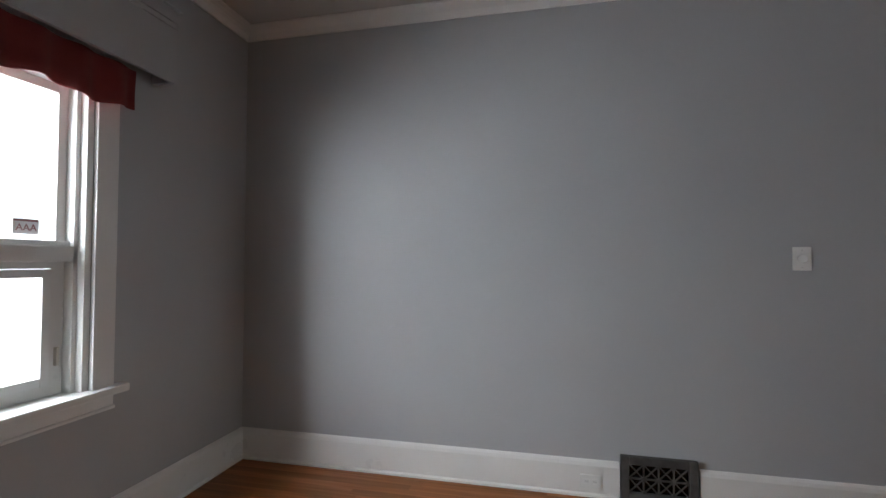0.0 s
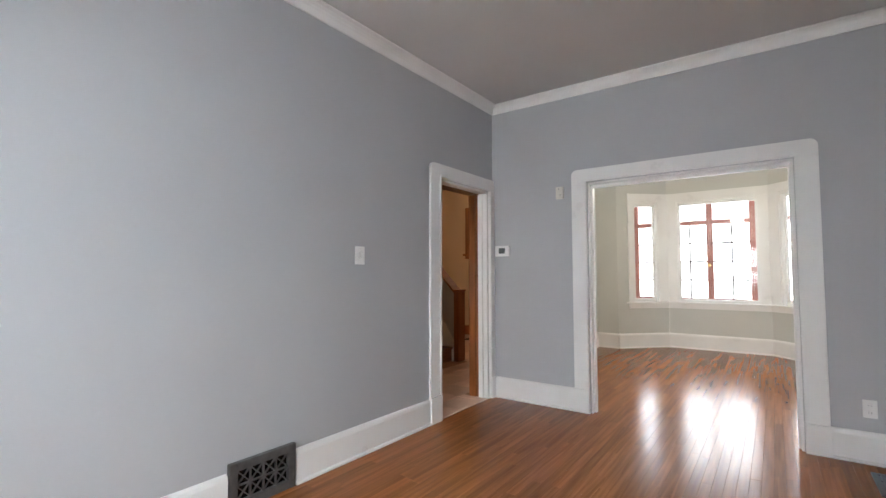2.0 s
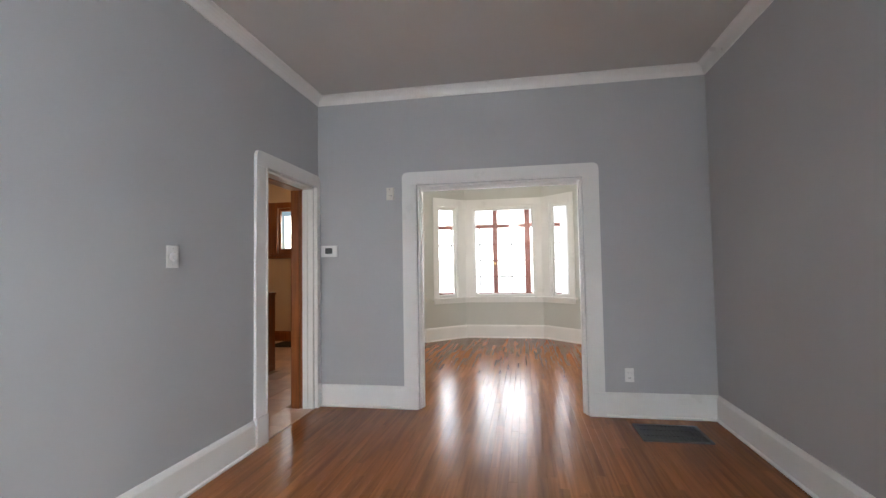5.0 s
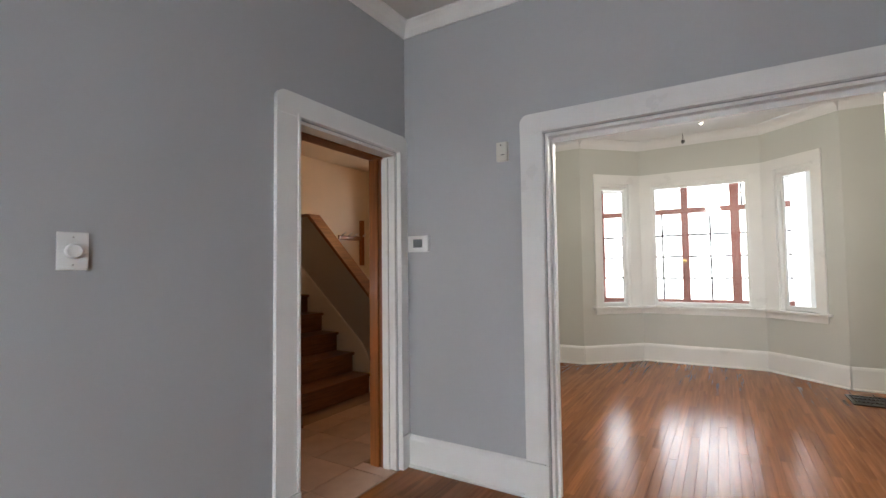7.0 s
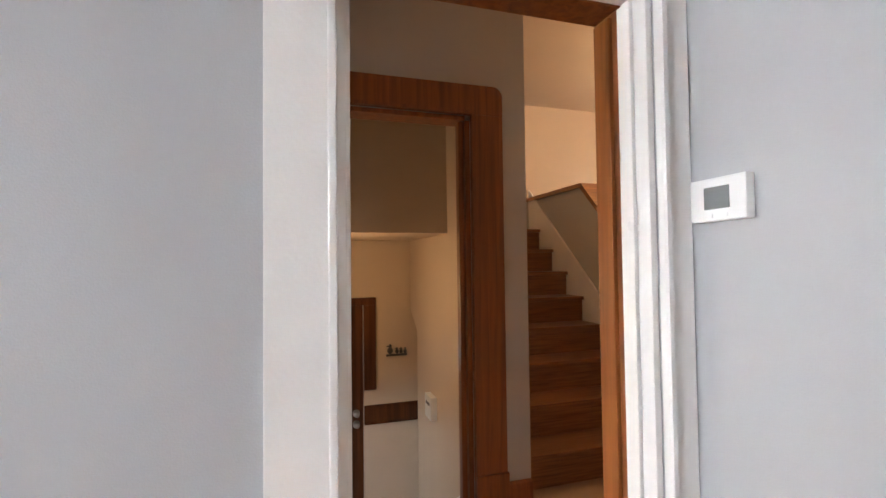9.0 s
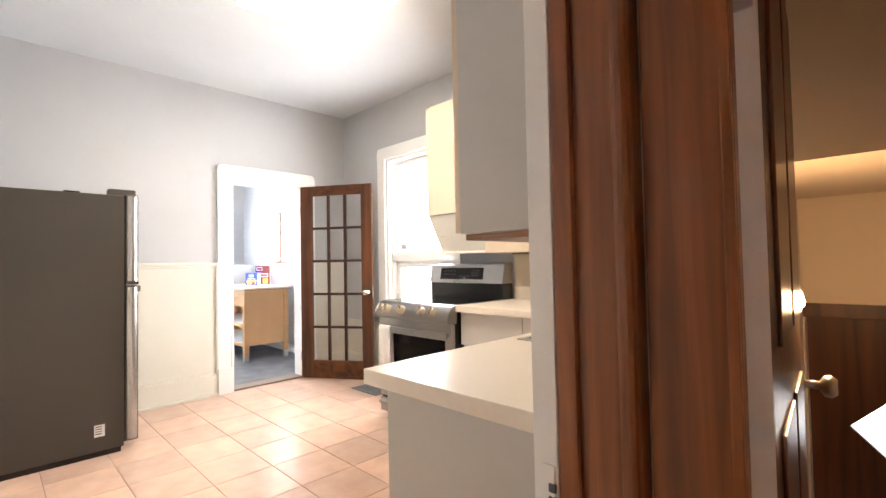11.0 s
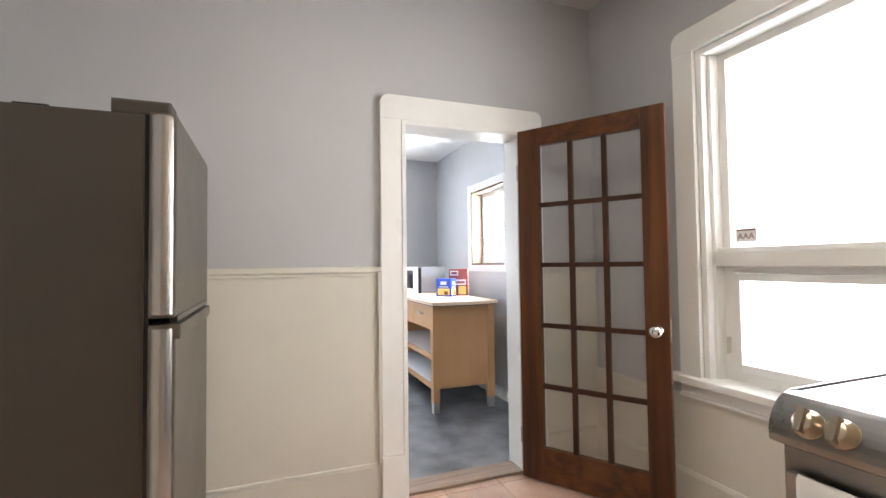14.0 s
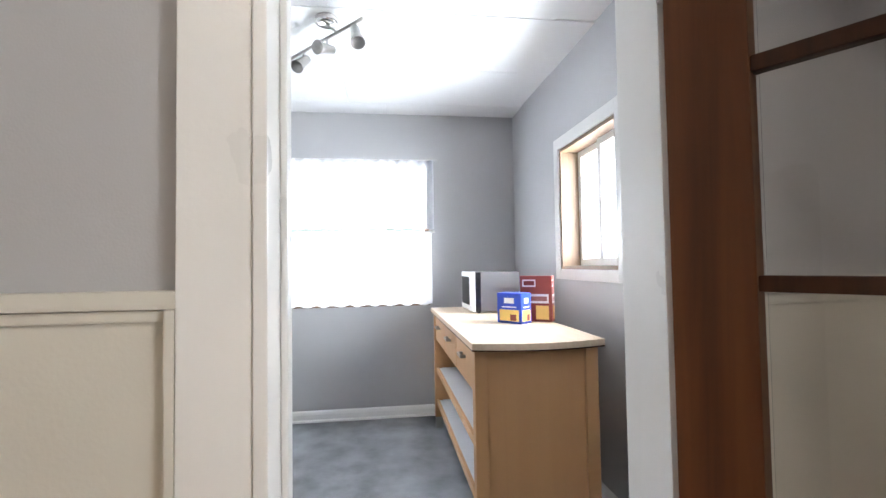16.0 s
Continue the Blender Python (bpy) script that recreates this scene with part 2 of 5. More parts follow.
def part(name, bm, mat, parent, label="", local=False, smooth=False):
    """One mesh under a thing or part; vertices in the world unless local."""
    if not local:
        bm.transform(WM[parent].inverted())
    ob = link_mesh(name, bm, mat, smooth)
    ob.parent = parent
    WM[ob] = WM[parent]
    return tagged(ob, label)


def solo(name, bm, mat, label, category, group="", smooth=False):
    return tagged(link_mesh(name, bm, mat, smooth), label, category, group)


def struct(name, bm, mat, label, category="", smooth=False):
    ob = link_mesh(name, bm, mat, smooth)
    WM[ob] = Matrix.Identity(4)
    return tagged(ob, label, category or name.split("_")[0], kind="structure")


def box(bm, x0, x1, y0, y1, z0, z1, bevel=0.0, m=None):
    """Adds one box to the bmesh, with bevelled edges."""
    v = [bm.verts.new((x, y, z)) for x in sorted((x0, x1)) for y in sorted((y0, y1)) for z in sorted((z0, z1))]
    fs = [bm.faces.new([v[i] for i in q]) for q in ((0, 1, 3, 2), (4, 6, 7, 5), (0, 4, 5, 1), (2, 3, 7, 6), (0, 2, 6, 4), (1, 5, 7, 3))]
    if m:
        for q in v:
            q.co = m @ q.co
    if bevel:
        es = list({e for f in fs for e in f.edges})
        bmesh.ops.bevel(bm, geom=es, offset=bevel, segments=2, profile=0.7, affect="EDGES")
    return bm


def boxes(*rows, bevel=0.0):
    bm = bmesh.new()
    for r in rows:
        box(bm, *r, bevel=bevel)
    return bm


def prism(pts, t0, t1, axes="xz"):
    """A flat outline, made t1 - t0 thick. axes: the two directions of the outline."""
    bm = bmesh.new()
    i, j = "xyz".index(axes[0]), "xyz".index(axes[1])
    k = 3 - i - j

    def put(p, t):
        c = [0, 0, 0]
        c[i], c[j], c[k] = p[0], p[1], t
        return bm.verts.new(c)
    a, b = [put(p, t0) for p in pts], [put(p, t1) for p in pts]
    bm.faces.new(a)
    bm.faces.new(b[::-1])
    for n in range(len(pts)):
        q = (n + 1) % len(pts)
        bm.faces.new((a[n], b[n], b[q], a[q]))
    return bm


def turned(profile, m=None, steps=20):
    """A body turned round the z axis from (radius, height) pairs."""
    bm = bmesh.new()
    rings = [[bm.verts.new((r * math.cos(2 * math.pi * s / steps), r * math.sin(2 * math.pi * s / steps), z)) for s in range(steps)] for r, z in profile]
    for a, b in zip(rings, rings[1:]):
        for s in range(steps):
            q = (s + 1) % steps
            bm.faces.new((a[s], a[q], b[q], b[s]))
    bm.faces.new(rings[0][::-1])
    bm.faces.new(rings[-1])
    if m:
        bm.transform(m)
    return bm


def tube(a, b, r, steps=12):
    d = Vector(b) - Vector(a)
    return turned([(r, 0), (r, d.length)], Matrix.Translation(a) @ d.to_track_quat("Z", "Y").to_matrix().to_4x4(), steps)


def wall(name, axis, u0, u1, w0, w1, z0, z1, mat, label, holes=()):
    """A wall along axis ("x" or "y") from u0 to u1, w0 to w1 thick, with openings (u, u, z, z) through it."""
    bm = bmesh.new()

    def put(a, b, c, d):
        if b - a > 1e-4 and d - c > 1e-4:
            box(bm, *((a, b, w0, w1) if axis == "x" else (w0, w1, a, b)), c, d)
    u = u0
    for a, b, c, d in sorted(holes):
        put(u, a, z0, z1)
        put(a, b, z0, c)
        put(a, b, d, z1)
        u = b
    put(u, u1, z0, z1)
    return struct(name, bm, mat, label, "wall")


def rounded_head(u0, u1, v0, v1, r=0.05):
    pts = [(u0, v0), (u1, v0)]
    pts += [(u1 - r + r * math.sin(a), v1 - r + r * math.cos(a)) for a in [radians(90 - 18 * k) for k in range(6)]]
    pts += [(u0 + r - r * math.sin(a), v1 - r + r * math.cos(a)) for a in [radians(18 * k) for k in range(6)]]
    return pts


def door_casing(name, m, w, h, cw, mat, label, plinth=0.2, t=0.022, right=None, head=None, beaded=True):
    """Flat boards round an opening w wide and h high, in a frame whose x runs along the wall, y out of it."""
    right, head = right or cw, head or cw
    ob = tagged(new(name), label, "door trim", kind="structure")
    ob.matrix_world = m
    WM[ob] = m
    top = prism(rounded_head(-cw, w + right, h + 0.0005, h + head), 0, t + 0.0015)
    part("head_board", top, mat, ob, local=True)
    for a, b in ((-cw, 0), (w, w + right)):
        part("side_board", boxes((a, b, 0, t, plinth, h), bevel=0.002), mat, ob, local=True)
        if plinth:
            part("plinth_block", boxes((a - 0.004 * (a < 0), b + 0.004 * (a > 0), 0, t + 0.014, 0, plinth), bevel=0.004), mat, ob, local=True)
    if not beaded:
        return ob
    for r in ((-0.017, -0.001, t - 0.004, t + 0.009, plinth, h + 0.0012), (w + 0.001, w + 0.017, t - 0.004, t + 0.009, plinth, h + 0.0012), (-0.017, w + 0.017, t - 0.004, t + 0.009, h + 0.0015, h + 0.0175)):
        part("bead", boxes(r, bevel=0.003), mat, ob, local=True)
    return ob


def face(x, y, z, deg):
    """Local x along the wall, local y out of it: turned deg about z."""
    return pose(x, y, z, 0, 0, deg)


def skirting(name, runs, mat, label, h=0.2, t=0.022):
    """Baseboard runs (x0, y0, x1, y1), the room lying to the left of each run; with cap and shoe."""
    ob = tagged(new(name), label, "baseboard", kind="structure")
    WM[ob] = Matrix.Identity(4)
    for x0, y0, x1, y1 in runs:
        d = Vector((x1 - x0, y1 - y0, 0))
        m = Matrix.Translation((x0, y0, 0)) @ pose(0, 0, 0, 0, 0, math.degrees(math.atan2(d.y, d.x)))
        bm = prism([(0, 0), (t + 0.012, 0), (t + 0.012, 0.012), (t, 0.02), (t, h - 0.03), (t - 0.006, h - 0.012), (0.006, h), (0, h)], 0, d.length, "yz")
        bm.transform(m)
        part("board", bm, mat, ob)
    return ob


def cove(name, runs, z, size, mat, label):
    """Concave crown moulding along runs, under a ceiling at z."""
    ob = tagged(new(name), label, "crown moulding", kind="structure")
    WM[ob] = Matrix.Identity(4)
    pts = [(0, -size), (0.012, -size)] + [(size - (size - 0.016) * math.cos(radians(a)), -size + 0.004 + (size - 0.016) * math.sin(radians(a))) for a in (10, 30, 50, 70, 85)]
    pts += [(size, -0.01), (size, 0), (0, 0)]
    for x0, y0, x1, y1 in runs:
        d = Vector((x1 - x0, y1 - y0, 0))
        bm = prism([(p, q + z) for p, q in pts], 0, d.length, "yz")
        bm.transform(Matrix.Translation((x0, y0, 0)) @ pose(0, 0, 0, 0, 0, math.degrees(math.atan2(d.y, d.x))))
        part("length", bm, mat, ob)
    return ob


def lettering(name, text, size, m, mat, parent=None, label=""):
    cu = bpy.data.curves.new(name, "FONT")
    cu.body, cu.size, cu.align_x, cu.align_y, cu.extrude = text, size, "CENTER", "CENTER", 0.0006
    tmp = bpy.data.objects.new(name, cu)
    me = bpy.data.meshes.new_from_object(tmp)
    bpy.data.objects.remove(tmp)
    me.materials.append(mat)
    ob = new(name, me)
    ob.matrix_world = m
    if parent:
        ob.parent = parent
        ob.matrix_parent_inverse = WM[parent].inverted()
        WM[ob] = WM[parent]
    return tagged(ob, label)

# ---- structure: dining room
H = 2.915
wall("wall_dining_north", "x", -5.4, 0.0, 0, 0.12, -0.05, 3.0, GREY, "smooth grey painted plaster wall", [(-0.915, -0.095, -0.05, 2.035)])
wall("wall_dining_west", "y", -3.55, 0, -5.4, -5.155, -0.05, 3.0, GREY, "grey painted wall with a tall window", [(-2.03, -1.08, 0.73, 2.13)])
wall("wall_dining_south", "x", -5.155, 0, -3.59, -3.44, -0.05, 3.0, GREY, "plain grey painted plaster wall")
wall("wall_dining_east", "y", -3.55, 0.12, 0, 0.07, -0.05, 3.0, GREY, "grey painted wall with a wide cased opening", [(-2.43, -0.965, -0.05, 2.03)])
wall("wall_living_west", "y", -3.75, 0.12, 0.07, 0.14, -0.05, 3.05, GREIGE, "pale greige painted wall", [(-2.43, -0.965, -0.05, 2.03)])
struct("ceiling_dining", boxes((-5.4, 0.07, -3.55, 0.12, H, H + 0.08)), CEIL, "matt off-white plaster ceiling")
cove("crown_dining", [(0, 0, -5.155, 0), (-5.155, 0, -5.155, -3.44), (-5.155, -3.44, 0, -3.44), (0, -3.44, 0, 0)], H, 0.08, TRIM, "white concave crown moulding")
skirting("baseboard_dining", [(-1.04, 0, -2.335, 0), (-2.745, 0, -5.155, 0), (-5.155, 0, -5.155, -3.44), (-5.155, -3.44, 0, -3.44), (0, -3.44, 0, -2.57), (0, -0.83, 0, 0)], TRIM, "tall white painted baseboard with a shoe")
door_casing("trim_dining_door", face(-0.095, 0, 0, 180), 0.82, 2.035, 0.09, TRIM, "white flat door casing with rounded top corners", 0.21, right=0.14, head=0.115)
door_casing("trim_wide_opening", face(0, -0.965, 0, 90) @ pose(-1.465, 0, 0), 1.465, 2.03, 0.135, TRIM, "white flat casing round the wide opening", 0.2, head=0.115)
door_casing("trim_wide_opening_living", face(0.14, -2.43, 0, -90) @ pose(-1.465, 0, 0), 1.465, 2.03, 0.135, TRIM, "white flat casing of the living room side", 0.2, head=0.115)
jamb = struct("jamb_wide_opening", boxes((0.004, 0.136, -0.985, -0.968, 0, 2.01), (0.004, 0.136, -2.427, -2.41, 0, 2.01), (0.004, 0.136, -2.427, -0.968, 2.01, 2.028),
                                       (0.05, 0.09, -1.0, -0.985, 0, 1.995), (0.05, 0.09, -2.41, -2.395, 0, 1.995), (0.05, 0.09, -2.395, -1.0, 1.98, 2.01), bevel=0.003), TRIM, "white painted door jamb with stops", "door frame")
struct("jamb_dining_door", boxes((-0.913, -0.893, 0.003, 0.1, 0, 2.014), (-0.117, -0.097, 0.003, 0.1, 0, 2.014), (-0.913, -0.097, 0.003, 0.1, 2.014, 2.033),
                                (-0.893, -0.88, 0.05, 0.1, 0, 2.0), (-0.13, -0.117, 0.05, 0.1, 0, 2.0), bevel=0.003), TRIM, "white painted half of the door jamb", "door frame")
hj = struct("jamb_hall_side", boxes((-0.953, -0.937, 0.124, 0.213, 0, 2.01), bevel=0.003), DARKWOOD, "dark varnished wooden half of the jamb", "door frame")
part("jamb_board", boxes((-0.121, -0.097, 0.102, 0.215, 0, 2.01), bevel=0.004), DARKWOOD, hj)
part("head_jamb", boxes((-0.937, -0.097, 0.102, 0.215, 2.01, 2.033), bevel=0.004), DARKWOOD, hj)
part("stop", boxes((-0.135, -0.121, 0.13, 0.2, 0, 1.995), bevel=0.004), DARKWOOD, hj)
part("stop", boxes((-0.915, -0.905, 0.101, 0.12, 0, 2.008), bevel=0.003), DARKWOOD, hj)
door_casing("trim_dining_door_hall", face(-0.94, 0.213, 0, 0), 0.845, 2.035, 0.12, DARKWOOD, "dark varnished wooden door casing", 0.0, t=0.02, beaded=False)

# ---- living room and bay
HL = 2.98
wall("wall_living_north", "x", 0.14, 3.8, 0.12, 0.18, -0.05, 3.05, GREIGE, "pale greige painted wall")
wall("wall_living_south", "x", 0.14, 3.8, -3.9, -3.75, -0.05, 3.05, GREIGE, "pale greige painted wall")
wall("wall_living_east_a", "y", -0.22, 0.12, 3.67, 3.8, -0.05, 3.05, GREIGE, "short greige wall beside the bay")
wall("wall_living_east_b", "y", -3.75, -2.89, 3.67, 3.8, -0.05, 3.05, GREIGE, "greige wall beside the bay")
struct("ceiling_living", boxes((0.07, 4.6, -3.9, 0.18, HL, HL + 0.08)), WCEIL, "white plaster ceiling")
CORNERS = [(3.67, -0.22), (4.3, -0.86), (4.3, -2.25), (3.67, -2.89)]
RUNS = list(zip(CORNERS, CORNERS[1:]))
HOLES = [(0.3, 0.72), (0.15, 1.26), (0.18, 0.6)]
ZW = (0.745, 2.4)


def seg(p, q):
    return Matrix.Translation((*p, 0)) @ pose(0, 0, 0, 0, 0, math.degrees(math.atan2(q[1] - p[1], q[0] - p[0]))), math.dist(p, q)


for (p, q), (a, b), nm in zip(RUNS, HOLES, ("a", "b", "c")):
    m, ln = seg(p, q)
    bm = boxes((0, a, 0, 0.13, -0.05, 3.05), (b, ln, 0, 0.13, -0.05, 3.05), (a, b, 0, 0.13, -0.05, ZW[0]), (a, b, 0, 0.13, ZW[1], 3.05))
    bm.transform(m)
    struct("wall_bay_" + nm, bm, GREIGE, "greige wall of the bay with a window", "wall")
    win = tagged(new("window_bay_" + nm), "white framed sash window of the bay", "window", kind="structure")
    win.matrix_world = m
    WM[win] = m
    lo, hi = (a - 0.11 if nm == "a" else 0.004), (b + 0.11 if nm == "c" else ln - 0.004)
    part("window_casing", boxes((lo, a, -0.02, 0, ZW[0], ZW[1]), (b, hi, -0.02, 0, ZW[0], ZW[1]), (lo, hi, -0.022, 0, ZW[1], ZW[1] + 0.125), bevel=0.004), TRIM, win, local=True)
    part("window_sill", boxes((lo - 0.04 * (nm == "a"), hi + 0.04 * (nm == "c"), -0.07, 0.06, ZW[0] - 0.028, ZW[0]), bevel=0.006), TRIM, win, local=True)
    part("window_apron", boxes((lo, hi, -0.02, 0, ZW[0] - 0.105, ZW[0] - 0.03), bevel=0.004), TRIM, win, local=True)
    part("window_frame", boxes((a, a + 0.016, 0.0, 0.12, ZW[0], ZW[1]), (b - 0.016, b, 0.0, 0.12, ZW[0], ZW[1]), (a + 0.016, b - 0.016, 0.0, 0.12, ZW[1] - 0.04, ZW[1])), TRIM, win, local=True)
    part("sash", boxes((a + 0.016, a + 0.042, 0.05, 0.09, ZW[0], ZW[1] - 0.04), (b - 0.042, b - 0.016, 0.05, 0.09, ZW[0], ZW[1] - 0.04), (a + 0.042, b - 0.042, 0.05, 0.09, ZW[0], ZW[0] + 0.05), (a + 0.042, b - 0.042, 0.05, 0.09, ZW[1] - 0.08, ZW[1] - 0.04), bevel=0.003), TRIM, win, local=True)
    pane = part("pane", boxes((a + 0.04, b - 0.04, 0.068, 0.072, ZW[0] + 0.045, ZW[1] - 0.075)), GLASS, win, local=True)
    pane.visible_shadow = False
loop = [(0.14, -3.75), (3.67, -3.75)] + CORNERS[::-1] + [(3.67, 0.12), (0.14, 0.12)]
skirting("baseboard_living", [(*a, *b) for a, b in zip(loop, loop[1:])] + [(0.14, 0.12, 0.14, -0.83), (0.14, -2.57, 0.14, -3.75)], TRIM, "tall white painted baseboard", 0.235)
cove("crown_living", [(*a, *b) for a, b in zip(loop, loop[1:] + loop[:1])], HL, 0.11, WCEIL, "white concave plaster cove")

# glazed porch beyond the bay
struct("floor_porch", boxes((4.45, 7.2, -2.85, 1.6, -0.12, -0.02)), paint("grey_porch_floor", (0.4, 0.38, 0.36), 0.6), "grey painted porch floor")
struct("ceiling_porch", boxes((4.45, 6.5, -2.85, 1.6, 2.75, 2.83)), WCEIL, "white boarded porch ceiling")
porch = tagged(new("wall_porch_glazing"), "red-brown glazed porch front with small panes", "porch wall", kind="structure")
WM[porch] = Matrix.Identity(4)
X0, X1 = 5.9, 5.97
part("post", boxes((X0, X1, -1.37, -1.26, 0, 2.7), bevel=0.005), REDWOOD, porch)
part("post", boxes((X0, X1, -2.07, -1.94, 0, 2.7), bevel=0.005), REDWOOD, porch)
for y in (0.0, 1.2):
    part("post", boxes((X0, X1, y - 0.05, y + 0.05, 0, 2.7), bevel=0.005), REDWOOD, porch)
part("top_rail", boxes((X0 - 0.01, X1, -2.7, 1.6, 2.13, 2.22), bevel=0.005), REDWOOD, porch)
part("bottom_rail", boxes((X0 - 0.01, X1, -2.7, 1.6, 0.6, 0.74), bevel=0.005), REDWOOD, porch)
part("transom_bar", boxes((X0, X1, -2.7, 1.6, 2.56, 2.75)), TRIM, porch)
part("low_wall", boxes((X0, X1, -2.7, 1.6, 0, 0.6)), TRIM, porch)
for y in (-1.67, -0.98, -0.68, -0.35, 0.3, 0.65, -2.42):
    part("muntin", boxes((X0 + 0.02, X0 + 0.035, y - 0.015, y + 0.015, 0.74, 2.13)), LEAD, porch)
for z in (1.08, 1.43, 1.78):
    part("muntin", boxes((X0 + 0.022, X0 + 0.033, -2.7, 1.6, z - 0.015, z + 0.015)), LEAD, porch)
for y in (-1.31, -2.1, -0.5):
    part("transom_muntin", boxes((X0 + 0.02, X0 + 0.04, y - 0.012, y + 0.012, 2.22, 2.56)), LEAD, porch)
part("door_knob", turned([(0.012, 0), (0.012, 0.03), (0.028, 0.04), (0.03, 0.055), (0.02, 0.07)], pose(X0, -1.3, 1.36, 0, -90, 0)), paint("brass", (0.7, 0.5, 0.2), 0.3, metal=1), porch, smooth=True)
struct("wall_porch_end", boxes((4.46, 6.4, -2.85, -2.7, -0.02, 2.75)), WCEIL, "white painted porch end wall", "wall")
struct("wall_porch_end_b", boxes((4.45, 6.4, 1.6, 1.75, 0, 2.8)), WCEIL, "white painted porch end wall", "wall")
struct("backdrop_window_sky", boxes((-6.5, -6.4, -5.2, 0.45, -1.3, 5.2)), glow("bright_overcast_haze", (0.93, 0.97, 1.0), 5.0), "white overcast glare outside the window", "backdrop")
struct("ground", boxes((-60, 60, -60, 60, -1.4, -1.3)), paint("pale_snowy_ground", (0.6, 0.6, 0.6), 0.9, 0.1), "pale ground outside the house")

# ---- hall, stairs, lobby
wall("wall_hall_south", "x", -1.12, 3.67, 0.18, 0.213, -0.05, 3.0, PEACH, "cream painted hall wall", [(-0.955, -0.095, -0.05, 2.035)])
wall("wall_hall_core", "x", -1.12, 0.14, 0.122, 0.18, -0.05, 3.0, PEACH, "core of the wall beside the doorway", [(-0.955, -0.095, -0.05, 2.035)])
wall("wall_hall_north", "x", -1.115, 0.14, 1.17, 1.29, -0.05, 3.0, KGREY, "grey painted hall wall with the basement doorway", [(-0.985, -0.17, -0.05, 2.03)])
struct("wall_stairwell_east", prism([(1.29, -1.2), (3.08, -1.2), (3.08, 0.68), (3.33, 0.84), (3.33, 3.0), (1.29, 3.0)], 0.02, 0.14, "yz"), PEACH, "cream painted stairwell wall with a low recess", "wall")
struct("wall_stairwell_recess", boxes((0.3, 0.36, 3.0, 3.5, -1.2, 1.0)), PEACH, "cream painted side of the low recess", "wall")
skirt = struct("trim_stair_skirt", prism([(1.3, -0.1), (1.3, 0.1), (1.45, 0.06), (3.05, -1.0), (3.05, -1.19), (2.6, -1.1)], 0.006, 0.0195, "yz"), TRIM, "white sloping skirting down the basement stairs", "skirting")
part("lower_board", prism([(1.3, -0.2), (1.3, -0.1), (2.6, -1.1), (2.6, -1.19)], -0.002, 0.0195, "yz"), STAIRWOOD, skirt)
wall("wall_stairwell_north", "x", -1.25, 0.36, 3.33, 3.5, -1.2, 3.0, PEACH, "cream painted wall round the side door", [(-1.11, -0.43, -1.1, 0.9)])
struct("ceiling_stairwell_soffit", boxes((-1.12, 0.02, 2.15, 3.33, 1.5, 2.9)), PEACH, "low cream soffit over the side door")
struct("ceiling_hall", boxes((-1.4, 3.8, 0.18, 3.5, 2.95, 3.03)), PEACH, "cream painted hall ceiling")
door_casing("trim_basement_door", face(-0.17, 1.17, 0, 180), 0.755, 2.03, 0.17, DARKWOOD, "dark varnished wooden casing with heavy plinths", 0.24, right=0.132, head=0.15)
bj = struct("jamb_basement_door", boxes((-0.985, -0.951, 1.172, 1.288, 0, 2.005), bevel=0.003), DARKWOOD, "dark varnished door jamb", "door frame")
part("jamb_board", boxes((-0.195, -0.17, 1.172, 1.288, 0, 2.005), bevel=0.003), DARKWOOD, bj)
part("head_jamb", boxes((-0.951, -0.195, 1.172, 1.288, 2.005, 2.028), bevel=0.003), DARKWOOD, bj)
part("stop", boxes((-0.222, -0.195, 1.2, 1.245, 0, 2.004), bevel=0.006), DARKWOOD, bj)
skirting("baseboard_hall", [(0.14, 1.17, 0.0, 1.17), (3.67, 0.26, 3.67, 3.35), (3.67, 3.35, 1.36, 3.35)], DARKWOOD, "dark wooden baseboard", 0.18)
wall("wall_lobby_north", "x", 0.14, 3.8, 3.35, 3.5, -0.05, 3.0, PEACH, "cream painted lobby wall")
wall("wall_lobby_east", "y", 0.18, 3.5, 3.67, 3.8, -0.05, 3.0, PEACH, "cream painted wall with a small high window", [(2.02, 2.54, 1.6, 2.43)])
lw = tagged(new("window_lobby"), "small high window in a dark wooden frame", "window", kind="structure")
WM[lw] = Matrix.Identity(4)
part("window_casing", boxes((3.645, 3.67, 1.93, 2.02, 1.5, 2.53), (3.645, 3.67, 2.54, 2.73, 1.5, 2.53), (3.645, 3.67, 2.02, 2.54, 2.43, 2.53), (3.645, 3.67, 2.02, 2.54, 1.5, 1.6), (3.6, 3.67, 1.92, 2.76, 1.56, 1.6), bevel=0.004), DARKWOOD, lw)
part("sash", boxes((3.7, 3.74, 2.02, 2.07, 1.6, 2.43), (3.7, 3.74, 2.49, 2.54, 1.6, 2.43), (3.7, 3.74, 2.07, 2.49, 2.37, 2.43), (3.7, 3.74, 2.07, 2.49, 1.6, 1.68), bevel=0.003), DARKWOOD, lw)
lp = part("pane", boxes((3.718, 3.722, 2.065, 2.495, 1.675, 2.375)), GLASS, lw)
lp.visible_shadow = False

